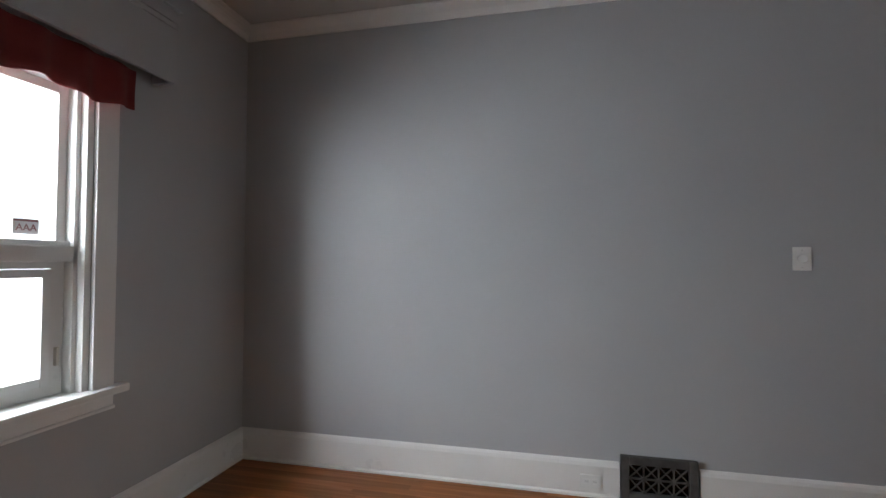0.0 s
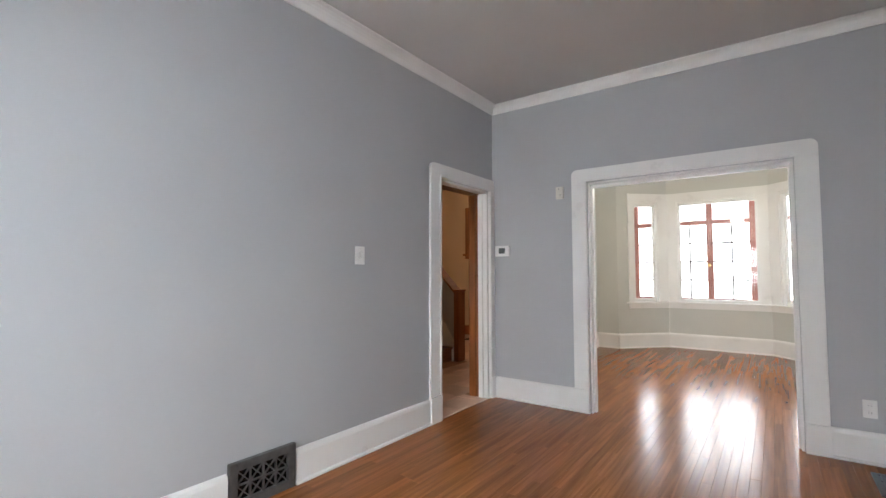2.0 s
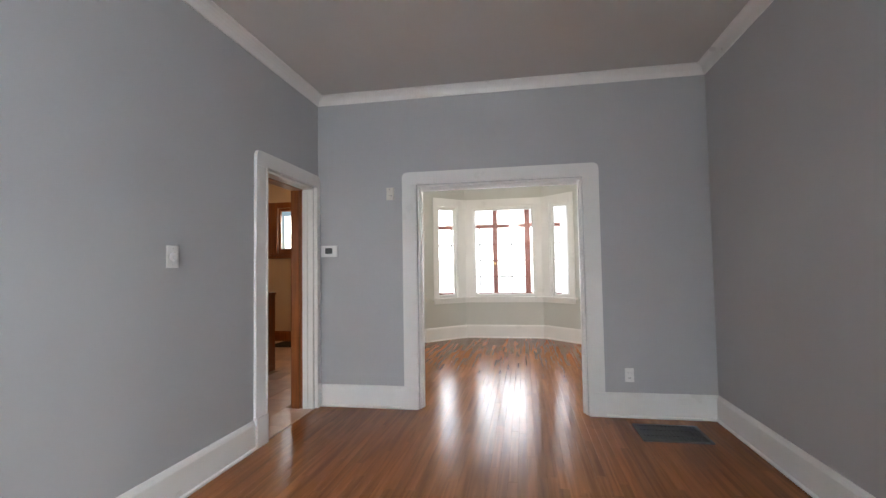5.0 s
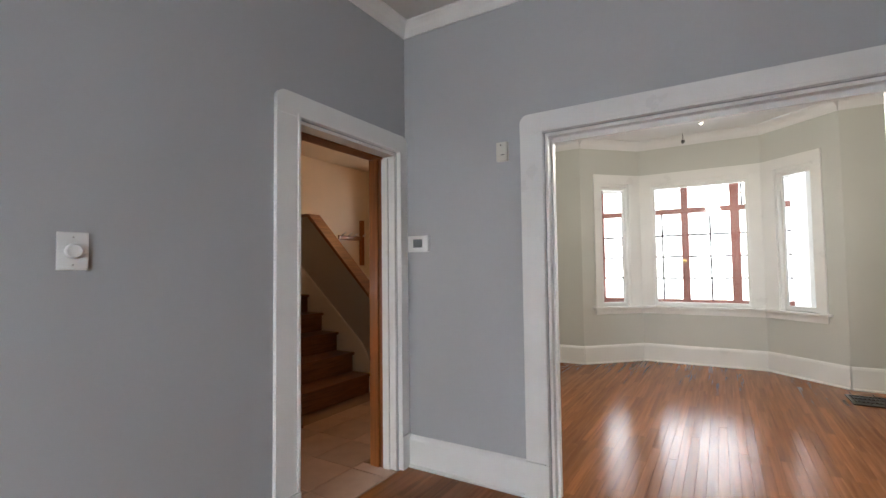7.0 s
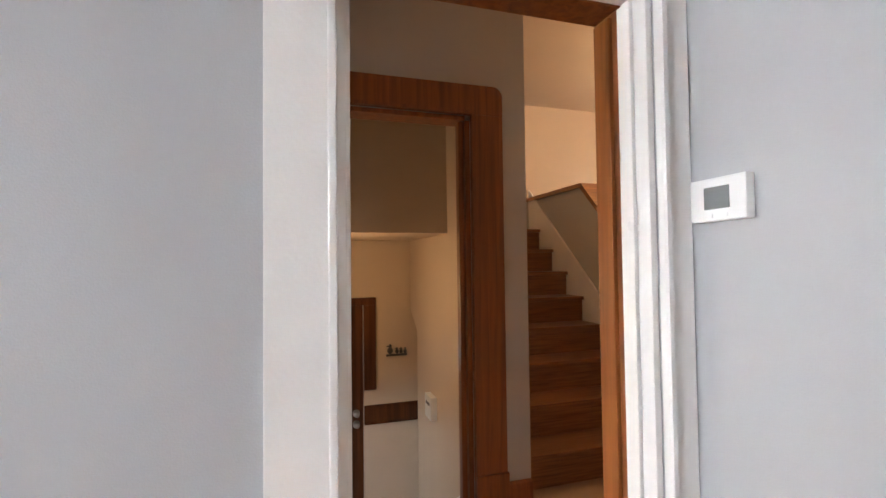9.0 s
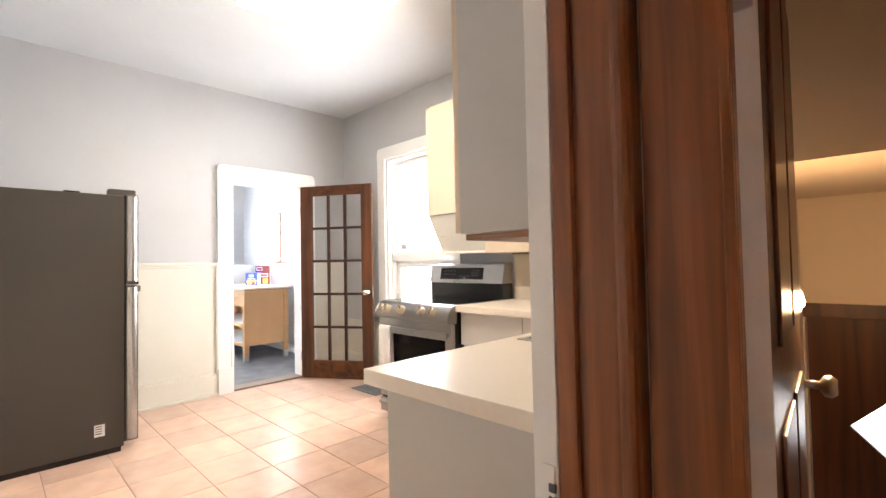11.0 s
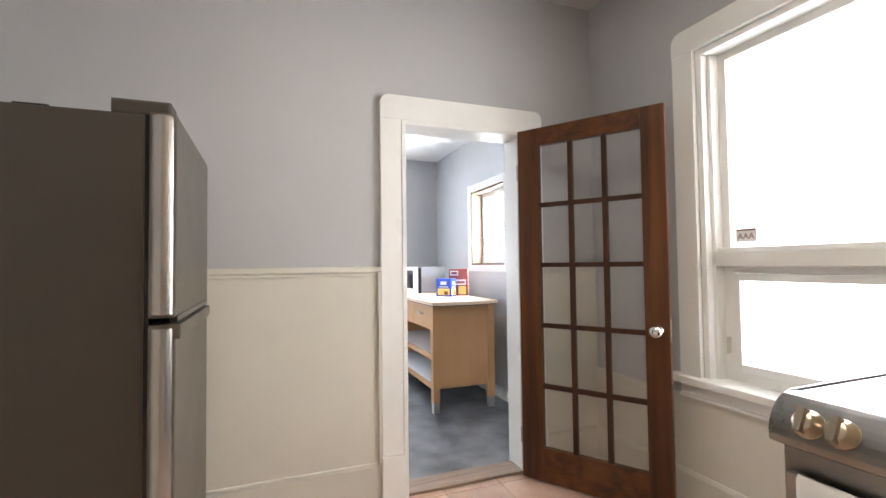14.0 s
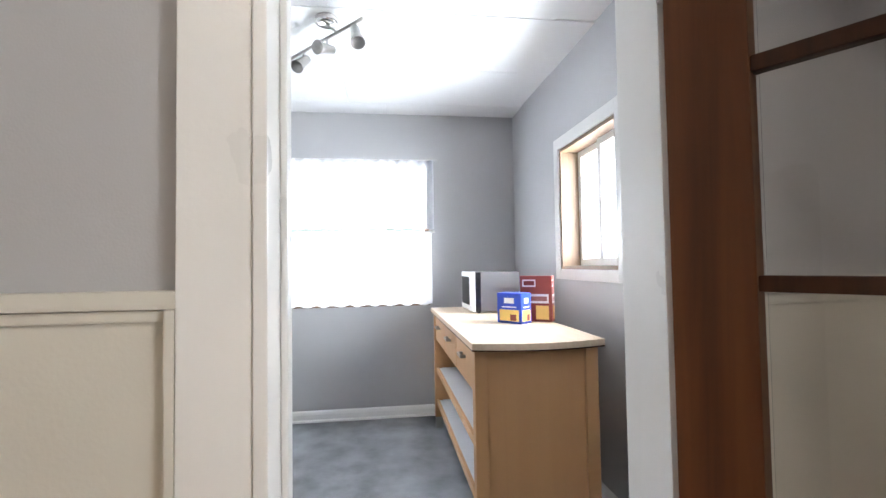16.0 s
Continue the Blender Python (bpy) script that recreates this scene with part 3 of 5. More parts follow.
stairs = thing("staircase", "worn oak staircase rising beside a half wall", "stairs", pose(0.7, 1.36, 0))
R, T = 0.2, 0.23
for n in range(8):
    y, z = 1.36 + T * n, R * (n + 1)
    part("riser", boxes((0.145, 1.232, y + 0.02, y + 0.04, z - R, z - 0.03)), STAIRWOOD, stairs)
    part("tread", boxes((0.145, 1.232, y - 0.012, y + T + 0.03, z - 0.03, z), bevel=0.01), STAIRWOOD, stairs)
part("stringer", prism([(1.33, 0), (1.33, 0.26), (1.48, 0.5), (3.2, 2.02), (3.2, 1.5), (1.5, 0.0)], 1.233, 1.249, "yz"), TRIM, stairs, "white painted skirting stringer")
half = struct("wall_stair_half", prism([(1.34, 0), (1.34, 0.95), (2.3, 1.9), (3.35, 1.9), (3.35, 0)], 1.25, 1.34, "yz"), GREY, "grey painted half wall beside the stairs", "half wall")
struct("trim_half_wall_cap", prism([(1.32, 0.93), (1.32, 0.965), (2.28, 1.935), (3.35, 1.935), (3.35, 1.9), (2.3, 1.9), (1.34, 0.95)], 1.225, 1.4, "yz"), STAIRWOOD, "varnished wooden cap on the half wall", "wall cap")
newel = thing("newel_post", "dark varnished flat wooden newel post", "newel post", pose(1.29, 1.26, 0))
part("shaft", boxes((1.225, 1.385, 1.255, 1.335, 0, 0.96), bevel=0.006), DARKWOOD, newel)
part("cap", boxes((1.215, 1.395, 1.245, 1.345, 0.96, 0.99), bevel=0.006), DARKWOOD, newel)
hooks = thing("coat_rack", "ornate pale coat hooks on a dark upright", "coat rack", pose(3.2, 3.35, 1.8))
part("rail", boxes((2.8, 3.35, 3.32, 3.35, 1.76, 1.83), bevel=0.004), STAIRWOOD, hooks)
part("upright", boxes((3.3, 3.37, 3.3, 3.35, 1.35, 2.1), bevel=0.005), DARKWOOD, hooks)
for x in (2.86, 3.0, 3.14, 3.34):
    part("hook", tube((x, 3.33, 1.82), (x, 3.24, 1.87), 0.012), NICKEL, hooks, smooth=True)
dome = thing("ceiling_lamp", "round frosted glass ceiling lamp", "lamp", pose(1.9, 1.7, 2.95))
part("base", turned([(0.12, -0.03), (0.13, 0)], pose(1.9, 1.7, 2.95)), NICKEL, dome, smooth=True)
part("shade", turned([(0.02, -0.14), (0.1, -0.125), (0.15, -0.085), (0.165, -0.03)], pose(1.9, 1.7, 2.95)), glow("lobby_lamp_glass", (1, 0.8, 0.55), 1.5), dome, smooth=True)
solo("door_mat", boxes((3.0, 3.55, 1.7, 2.35, 0, 0.014), bevel=0.004), RUBBER, "black rubber mat on the lobby floor", "mat")

# basement stairwell
down = thing("basement_stairs", "brown wooden steps down to the side door", "stairs", pose(-0.5, 1.4, -0.2))
for n in range(6):
    z = -0.183 * (n + 1)
    part("tread", boxes((-1.115, 0.015, 1.29 + 0.17 * n, 1.29 + 0.17 * (n + 1) + (0.02 if n < 5 else 1.0), z - 0.03, z), bevel=0.006), STAIRWOOD, down)
    part("riser", boxes((-1.115, 0.015, 1.29 + 0.17 * n, 1.3 + 0.17 * n, z, z + 0.153)), STAIRWOOD, down)
sd = tagged(new("door_side_entrance"), "dark brown exterior door with a diamond light", "door", kind="structure")
WM[sd] = Matrix.Identity(4)
DC, DZ, DR = -0.79, 0.375, 0.165
out = [(-1.105, -1.09), (-0.435, -1.09), (-0.435, 0.895), (-1.105, 0.895)]
dia = [(DC - DR, DZ), (DC, DZ - DR), (DC + DR, DZ), (DC, DZ + DR)]
bm = bmesh.new()
for y in (3.36, 3.405):
    o = [bm.verts.new((x, y, z)) for x, z in out]
    i = [bm.verts.new((x, y, z)) for x, z in dia]
    for a, b, c in ((0, 0, 1), (1, 1, 2), (2, 2, 3), (3, 3, 0)):
        bm.faces.new((o[a], o[(a + 1) % 4], i[c]))
        bm.faces.new((o[a], i[c], i[b]))
vs = list(bm.verts)
for k in range(4):
    q = (k + 1) % 4
    bm.faces.new((vs[k], vs[q], vs[8 + q], vs[8 + k]))
    bm.faces.new((vs[4 + k], vs[4 + q], vs[12 + q], vs[12 + k]))
part("slab", bm, FRENCH, sd)
# the pane itself glows, standing in for daylight behind the door
part("diamond_pane", prism([(DC + (x - DC) * 0.98, DZ + (z - DZ) * 0.98) for x, z in dia], 3.38, 3.385), glow("glowing_frosted_pane", (1, 1, 1), 3.0), sd, "frosted diamond pane that glows in place of daylight")
part("casing", boxes((-0.43, -0.318, 3.305, 3.33, 0.115, 0.9), (-1.115, -0.318, 3.305, 3.33, 0.9, 0.97), bevel=0.004), FRENCH, sd)
for z in (-0.1, -0.2):
    part("lock", turned([(0.033, 0), (0.033, 0.012), (0.02, 0.03), (0.026, 0.05), (0.02, 0.062)], pose(-0.5, 3.36, z, 90, 0, 0)), NICKEL, sd, smooth=True)
skirting("baseboard_stairwell", [(0.3, 3.33, -0.43, 3.33)], FRENCH, "dark wooden baseboard", 0.17).location.z = -0.2
hm = pose(-0.908, 1.252, 0.0, 0, 0, 94.5)
bd = tagged(new("door_basement"), "dark panelled basement door standing open with a white edge", "door", kind="structure")
bd.matrix_world = hm
WM[bd] = hm
part("slab", boxes((0.004, 0.77, 0.0, 0.036, 0.02, 2.0), bevel=0.002), FRENCH, bd, local=True)
part("edge_strip", boxes((-0.003, 0.003, 0.0005, 0.0355, 0.021, 1.999)), TRIM, bd, "white painted door edge", local=True)
for z in (0.3, 1.66):
    part("hinge", boxes((-0.006, 0.0, 0.006, 0.034, z - 0.05, z + 0.05), (-0.012, -0.002, 0.034, 0.044, z - 0.05, z + 0.05), bevel=0.002), NICKEL, bd, local=True)
for a, b in ((0.1, 0.36), (0.42, 0.68)):
    for c, d in ((0.2, 0.9), (1.05, 1.85)):
        part("panel", boxes((a, b, -0.008, 0.0, c, d), bevel=0.005), FRENCH, bd, local=True)
part("knob", turned([(0.028, 0), (0.028, 0.006), (0.011, 0.012), (0.011, 0.04), (0.027, 0.05), (0.03, 0.065), (0.02, 0.078)], pose(0.71, -0.0, 0.86, 90, 0, 0)), NICKEL, bd, local=True, smooth=True)
sc = thing("wall_sconce", "small bare-bulb wall lamp, lit", "lamp", pose(-1.12, 2.1, 1.1))
part("backplate", turned([(0.05, 0), (0.05, 0.01), (0.02, 0.02)], pose(-1.12, 2.1, 1.12, 0, 90, 0)), IRON, sc, smooth=True)
part("arm", tube((-1.11, 2.1, 1.13), (-0.98, 2.1, 1.13), 0.008), IRON, sc, smooth=True)
part("bulb", turned([(0.006, -0.028), (0.015, -0.022), (0.018, -0.008), (0.013, 0.008), (0.01, 0.022)], pose(-0.98, 2.1, 1.08)), BULB, sc, smooth=True)
pl = thing("wall_hooks", "dark iron bird hooks on a short rail", "hooks", pose(-0.12, 3.33, 0.42))
part("rail", boxes((-0.22, -0.02, 3.315, 3.33, 0.41, 0.43), bevel=0.003), IRON, pl)
for x, k in ((-0.185, 1.25), (-0.12, 0.85), (-0.08, 0.8), (-0.04, 0.8)):
    bird = turned([(0.006, 0.0), (0.02, 0.018), (0.022, 0.034), (0.01, 0.05), (0.012, 0.066), (0.003, 0.076)], pose(x, 3.312, 0.43) @ Matrix.Scale(k, 4))
    part("bird", bird, IRON, pl, smooth=True)
    part("beak", tube((x - 0.006 * k, 3.312, 0.43 + 0.064 * k), (x - 0.026 * k, 3.312, 0.43 + 0.06 * k), 0.004 * k, 6), IRON, pl)
sw = thing("wall_box", "small white plastic box with a slot on the stairwell wall", "wall box", pose(0.02, 2.55, 0.15))
part("cover", boxes((-0.03, 0.02, 2.46, 2.64, 0.06, 0.24), bevel=0.006), PLASTIC, sw)
part("slot", boxes((-0.034, -0.029, 2.5, 2.6, 0.17, 0.19)), DARKPRINT, sw)

# ---- kitchen shell
KW, KN, KS, KE, KH = -5.36, 3.36, 0.26, -1.255, 2.935
wall("wall_kitchen_south", "x", -5.5, KE + 0.0, 0.122, KS, -0.05, 3.0, KGREY, "light grey painted kitchen wall")
wall("wall_kitchen_west", "y", 0.12, 3.6, -5.5, KW, -0.05, 3.0, KGREY, "light grey painted wall with the pantry doorway", [(2.05, 2.82, -0.05, 2.06)])
wall("wall_kitchen_north", "x", KW, KE, KN, 3.6, -0.05, 3.0, KGREY, "light grey painted wall with a tall window", [(-4.57, -3.62, 0.68, 2.31)])
wall("wall_kitchen_east", "y", 0.26, 3.5, KE, -1.12, -0.05, 3.0, KGREY, "light grey wall with the hall doorway", [(0.262, 1.13, -0.05, 2.06)])
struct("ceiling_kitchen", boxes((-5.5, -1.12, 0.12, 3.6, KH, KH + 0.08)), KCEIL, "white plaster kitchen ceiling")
kd = struct("jamb_kitchen_door", boxes((-1.204, -1.066, 1.118, 1.168, 0, 2.03), bevel=0.003), DARKWOOD, "dark varnished door jamb", "door frame")
part("stop", boxes((-1.204, -1.166, 1.104, 1.119, 0, 2.02), bevel=0.005), DARKWOOD, kd)
part("corner_bead", boxes((-1.092, -1.064, 1.106, 1.132, 0, 2.02), bevel=0.009), DARKWOOD, kd)
part("jamb_board", boxes((-1.204, -1.1, 0.264, 0.29, 0, 2.03), bevel=0.004), DARKWOOD, kd)
part("head_jamb", boxes((-1.204, -1.1, 0.29, 1.118, 2.03, 2.056), bevel=0.004), DARKWOOD, kd)
kj = struct("jamb_kitchen_door_white", boxes((KE - 0.001, -1.206, 1.104, 1.1285, 0, 2.03), bevel=0.003), TRIM, "white painted edge of the jamb", "door frame")
part("jamb_board", boxes((KE - 0.015, -1.206, 0.264, 0.288, 0, 2.03), bevel=0.003), TRIM, kj)
part("strike_plate", boxes((-1.236, -1.211, 1.1, 1.1045, 0.74, 0.84), bevel=0.002), TRIM, kj, "painted strike plate")
part("strike_hole", boxes((-1.222, -1.209, 1.098, 1.1035, 0.765, 0.785), (-1.222, -1.209, 1.098, 1.1035, 0.793, 0.808)), DARKPRINT, kj)
RAIL = 1.25
wp = struct("trim_wainscot_west", boxes((KW, KW + 0.012, KS, 1.935, 0.2, RAIL - 0.03), (KW, KW + 0.012, 2.955, KN, 0.2, RAIL - 0.03)), CREAM, "cream painted wainscot panelling", "wainscot")
part("cap_rail", boxes((KW, KW + 0.03, KS, 1.935, RAIL - 0.03, RAIL), (KW, KW + 0.03, 2.955, KN, RAIL - 0.03, RAIL), bevel=0.006), CREAM, wp)
part("rail_bead", boxes((KW, KW + 0.021, KS, 1.935, RAIL - 0.05, RAIL - 0.031), (KW, KW + 0.021, 2.955, KN, RAIL - 0.05, RAIL - 0.031), bevel=0.005), CREAM, wp)
part("corner_batten", boxes((KW + 0.012, KW + 0.03, 1.915, 1.932, 0.2, RAIL - 0.03), bevel=0.003), CREAM, wp)
ws = struct("trim_wainscot_south", boxes((KW, KE, KS, KS + 0.012, 0.2, RAIL - 0.03)), CREAM, "cream painted wainscot panelling", "wainscot")
part("cap_rail", boxes((KW, KE, KS, KS + 0.03, RAIL - 0.03, RAIL), bevel=0.006), CREAM, ws)
wnn = struct("trim_wainscot_north", boxes((KW, -3.76, KN - 0.012, KN, 0.2, 0.58)), CREAM, "cream painted panelling under the window", "wainscot")
skirting("baseboard_kitchen", [(KW, 1.93, KW, KS), (KW, KS, KE, KS), (-3.76, KN, KW, KN), (KW, KN, KW, 2.96)], CREAM, "tall cream painted baseboard", 0.22)
door_casing("trim_pantry_door", face(KW, 2.82, 0, -90), 0.77, 2.06, 0.135, TRIM, "white flat casing with rounded top corners", 0.24, t=0.03, right=0.117, beaded=False)
struct("jamb_pantry_door", boxes((-5.52, KW + 0.034, 2.051, 2.075, 0, 2.034), (-5.52, KW - 0.002, 2.795, 2.818, 0, 2.034), (-5.52, KW + 0.034, 2.051, 2.818, 2.035, 2.059), (-5.46, -5.42, 2.075, 2.088, 0, 2.03), bevel=0.003), TRIM, "white painted door jamb", "door frame")
struct("threshold_pantry", boxes((-5.5, -5.345, 2.075, 2.795, 0.0, 0.018), bevel=0.005), wood("worn_threshold", (0.2, 0.13, 0.09), (0.34, 0.24, 0.17), "y"), "worn wooden threshold", "threshold")

# ---- pantry shell
PN, PW, PS, PH = 3.43, -8.5, 0.7, 2.6
wall("wall_pantry_north", "x", PW, -5.5, PN, 3.7, -0.05, 2.7, KGREY, "pale grey painted wall with a slider window", [(-7.41, -6.67, 1.245, 2.03)])
wall("wall_pantry_west", "y", 0.5, 3.7, -8.72, PW, -0.05, 2.7, KGREY, "pale grey painted wall with a curtained window", [(1.42, 2.62, 0.98, 2.12)])
wall("wall_pantry_south", "x", PW, -5.5, 0.5, PS, -0.05, 2.7, KGREY, "pale grey painted wall")
bm = bmesh.new()
for i in range(5):
    for j in range(3):
        x, y = -5.52 - 0.68 * i, 3.5 - 1.2 * j - 0.3 * (i % 2)
        box(bm, max(x - 0.675, PW - 0.1), x, max(y - 1.195, 0.5), min(y, 3.6), PH, PH + 0.012, 0.003)
box(bm, PW - 0.1, -5.5, 0.5, 3.6, PH + 0.008, PH + 0.06)
struct("ceiling_pantry", bm, WCEIL, "white panelled pantry ceiling with thin joints")
struct("floor_pantry", boxes((PW, -5.5, PS, PN, -0.08, 0.0)), VINYL, "mottled dark slate vinyl floor")
skirting("baseboard_pantry", [(-5.52, PN, PW, PN), (PW, PN, PW, PS)], TRIM, "white baseboard", 0.09)

# ---- windows


def tall_window(name, m, w, z0, z1, zm, cw, label, inset=0.1, lower=0.16, sx=0.2):
    """A fixed light over an awning sash; local x along the wall, y into the room, opening 0 to w."""
    ob = tagged(new(name), label, "window", kind="structure")
    ob.matrix_world = m
    WM[ob] = m
    i = -inset
    part("window_head", prism(rounded_head(-cw, w + cw, z1, z1 + cw), 0.0, 0.025), TRIM, ob, local=True)
    part("window_casing", boxes((-cw, 0, 0, 0.022, z0, z1), (w, w + cw, 0, 0.022, z0, z1), bevel=0.004), TRIM, ob, local=True)
    part("window_sill", boxes((-cw - 0.05, w + cw + 0.05, -0.2, 0.06, z0 - 0.03, z0 + 0.006), bevel=0.007), TRIM, ob, local=True)
    part("window_apron", boxes((-cw, w + cw, 0, 0.02, z0 - 0.1, z0 - 0.031), (-cw, w + cw, 0, 0.032, z0 - 0.1, z0 - 0.085), bevel=0.004), TRIM, ob, local=True)
    part("window_frame", boxes((0, 0.03, -0.23, -0.002, z0, z1), (w - 0.03, w, -0.23, -0.002, z0, z1), (0.03, w - 0.03, -0.23, -0.002, z1 - 0.03, z1), bevel=0.003), TRIM, ob, local=True)
    part("stop_bead", boxes((0.03, 0.05, i - 0.02, i + 0.05, z0, z1 - 0.03), (w - 0.05, w - 0.03, i - 0.02, i + 0.05, z0, z1 - 0.03), bevel=0.004), TRIM, ob, local=True)
    part("meeting_rail", boxes((0.03, w - 0.03, i - 0.03, i + 0.05, zm - 0.07, zm - 0.002), (0.05, w - 0.05, i - 0.02, i + 0.03, zm - 0.002, zm + 0.022), bevel=0.006), TRIM, ob, local=True)
    part("upper_sash", boxes((0.05, 0.09, i - 0.03, i, zm + 0.02, z1 - 0.03), (w - 0.09, w - 0.05, i - 0.03, i, zm + 0.02, z1 - 0.03), (0.09, w - 0.09, i - 0.03, i, z1 - 0.07, z1 - 0.03), bevel=0.003), TRIM, ob, local=True)
    e = lower
    part("lower_surround", boxes((0.05, e - 0.02, i - 0.03, i, z0, zm - 0.07), (w - e + 0.02, w - 0.05, i - 0.03, i, z0, zm - 0.07), (e - 0.02, w - e + 0.02, i - 0.03, i, zm - 0.1, zm - 0.07), (e - 0.02, w - e + 0.02, i - 0.03, i, z0, z0 + 0.05)), TRIM, ob, local=True)
    a, b, c, d = e - 0.018, w - e + 0.018, z0 + 0.052, zm - 0.102
    part("awning_sash", boxes((a, a + 0.035, i - 0.03, i + 0.012, c, d), (b - 0.035, b, i - 0.03, i + 0.012, c, d), (a + 0.035, b - 0.035, i - 0.03, i + 0.012, c, c + 0.04), (a + 0.035, b - 0.035, i - 0.03, i + 0.012, d - 0.035, d), bevel=0.004), PLASTIC, ob, local=True)
    for bx in ((0.085, w - 0.085, i - 0.018, i - 0.014, zm + 0.015, z1 - 0.065), (a + 0.03, b - 0.03, i - 0.018, i - 0.014, c + 0.035, d - 0.03)):
        part("pane", boxes(bx), GLASS, ob, local=True).visible_shadow = False
    for x in (a - 0.03, b + 0.03):
        part("latch", boxes((x - 0.006, x + 0.006, i, i + 0.02, c + 0.08, c + 0.16), bevel=0.004), CREAM, ob, local=True)
    st = part("sticker", boxes((sx - 0.05, sx + 0.05, i - 0.012, i - 0.0105, zm + 0.045, zm + 0.11)), PRINTW, ob, "white sticker on the pane", local=True)
    part("sticker_bar", boxes((sx - 0.046, sx + 0.046, i - 0.0104, i - 0.0098, zm + 0.098, zm + 0.106)), PINKPRINT, ob, local=True)
    lettering("sticker_lettering", "AAA", 0.04, m @ pose(sx, i - 0.009, zm + 0.072, 90, 0, 180), PINKPRINT, ob)
    return ob


tall_window("window_dining", face(-5.155, -1.08, 0, -90), 0.95, 0.73, 2.13, 1.385, 0.106, "white framed window over an awning sash", 0.09, 0.13, 0.2)
tall_window("window_kitchen", face(-3.62, KN, 0, 180), 0.95, 0.68, 2.31, 1.3, 0.12, "white framed kitchen window over an awning sash", 0.09, 0.12, 0.79)
pwn = tagged(new("window_pantry_side"), "white slider window lined with brown wood", "window", kind="structure")
WM[pwn] = Matrix.Identity(4)
A, B, C, D = -7.41, -6.67, 1.245, 2.03
part("window_casing", boxes((A - 0.075, A, PN - 0.02, PN, C - 0.065, D + 0.075), (B, B + 0.075, PN - 0.02, PN, C - 0.065, D + 0.075), (A, B, PN - 0.02, PN, D, D + 0.075), (A, B, PN - 0.02, PN, C - 0.065, C), bevel=0.004), TRIM, pwn)
WLINE = wood("brown_window_liner", (0.13, 0.08, 0.045), (0.2, 0.13, 0.08), "z", 5, 0.5)
part("wood_liner", boxes((A, A + 0.022, PN - 0.01, PN + 0.16, C, D), (B - 0.022, B, PN - 0.01, PN + 0.16, C, D), (A + 0.022, B - 0.022, PN - 0.01, PN + 0.16, D - 0.022, D), (A + 0.022, B - 0.022, PN - 0.01, PN + 0.16, C, C + 0.022), bevel=0.002), WLINE, pwn, "brown wooden liner")
for a, b, y in ((A + 0.022, A + 0.4, PN + 0.11), (A + 0.35, B - 0.022, PN + 0.08)):
    part("sash", boxes((a, a + 0.045, y, y + 0.03, C + 0.022, D - 0.022), (b - 0.045, b, y, y + 0.03, C + 0.022, D - 0.022), (a + 0.045, b - 0.045, y, y + 0.03, C + 0.022, C + 0.065), (a + 0.045, b - 0.045, y, y + 0.03, D - 0.065, D - 0.022), bevel=0.003), PLASTIC, pwn)
    part("pane", boxes((a + 0.04, b - 0.04, y + 0.013, y + 0.017, C + 0.06, D - 0.06)), GLASS, pwn).visible_shadow = False
pww = tagged(new("window_pantry_curtained"), "wood-lined window behind sheer curtains", "window", kind="structure")
WM[pww] = Matrix.Identity(4)
part("wood_liner", boxes((PW - 0.16, PW + 0.012, 2.62, 2.66, 0.94, 2.16), (PW - 0.16, PW + 0.012, 1.38, 1.42, 0.94, 2.16), (PW - 0.16, PW + 0.012, 1.42, 2.62, 2.12, 2.16), (PW - 0.16, PW + 0.012, 1.42, 2.62, 0.94, 0.98), bevel=0.003), WLINE, pww)
part("meeting_rail", boxes((PW - 0.14, PW - 0.1, 1.42, 2.62, 1.53, 1.59), bevel=0.003), TRIM, pww)


def curtain(label, z0, z1, y0, y1, seed):
    ob = thing("curtain", label, "curtain", pose(PW, (y0 + y1) / 2, z1), "sheer curtains at the window")
    rnd = random.Random(seed)
    ph = [rnd.uniform(0, 6) for _ in range(3)]
    n, bm = 150, bmesh.new()
    rows = []
    for side in (0, 0.003):
        for k, z in enumerate((z0, z0 + 0.03, (z0 + z1) / 2, z1)):
            row = []
            for i in range(n + 1):
                u = i / n
                amp = 0.016 if z < z1 else 0.009
                x = PW + 0.045 + side + amp * math.sin(u * 95 + ph[0]) + amp * 0.6 * math.sin(u * 41 + ph[1] + k * 0.4)
                row.append(bm.verts.new((x, y0 + u * (y1 - y0), z + (0.008 * math.sin(u * 60 + ph[2]) if k == 0 else 0))))
            rows.append(row)
    for s in (0, 4):
        for a, b in zip(rows[s:s + 4], rows[s + 1:s + 4]):
            for i in range(n):
                bm.faces.new((a[i], a[i + 1], b[i + 1], b[i]))
    part("cloth", bm, SHEER, ob, smooth=True)
    part("rod", tube((PW + 0.045, y0 - 0.03, z1), (PW + 0.045, y1 + 0.03, z1), 0.007), PLASTIC, ob, smooth=True)
    return ob


curtain("sheer white gathered valance curtain", 1.6, 2.19, 1.36, 2.7, 3)
curtain("sheer white gathered cafe curtain", 0.95, 1.57, 1.36, 2.68, 5)

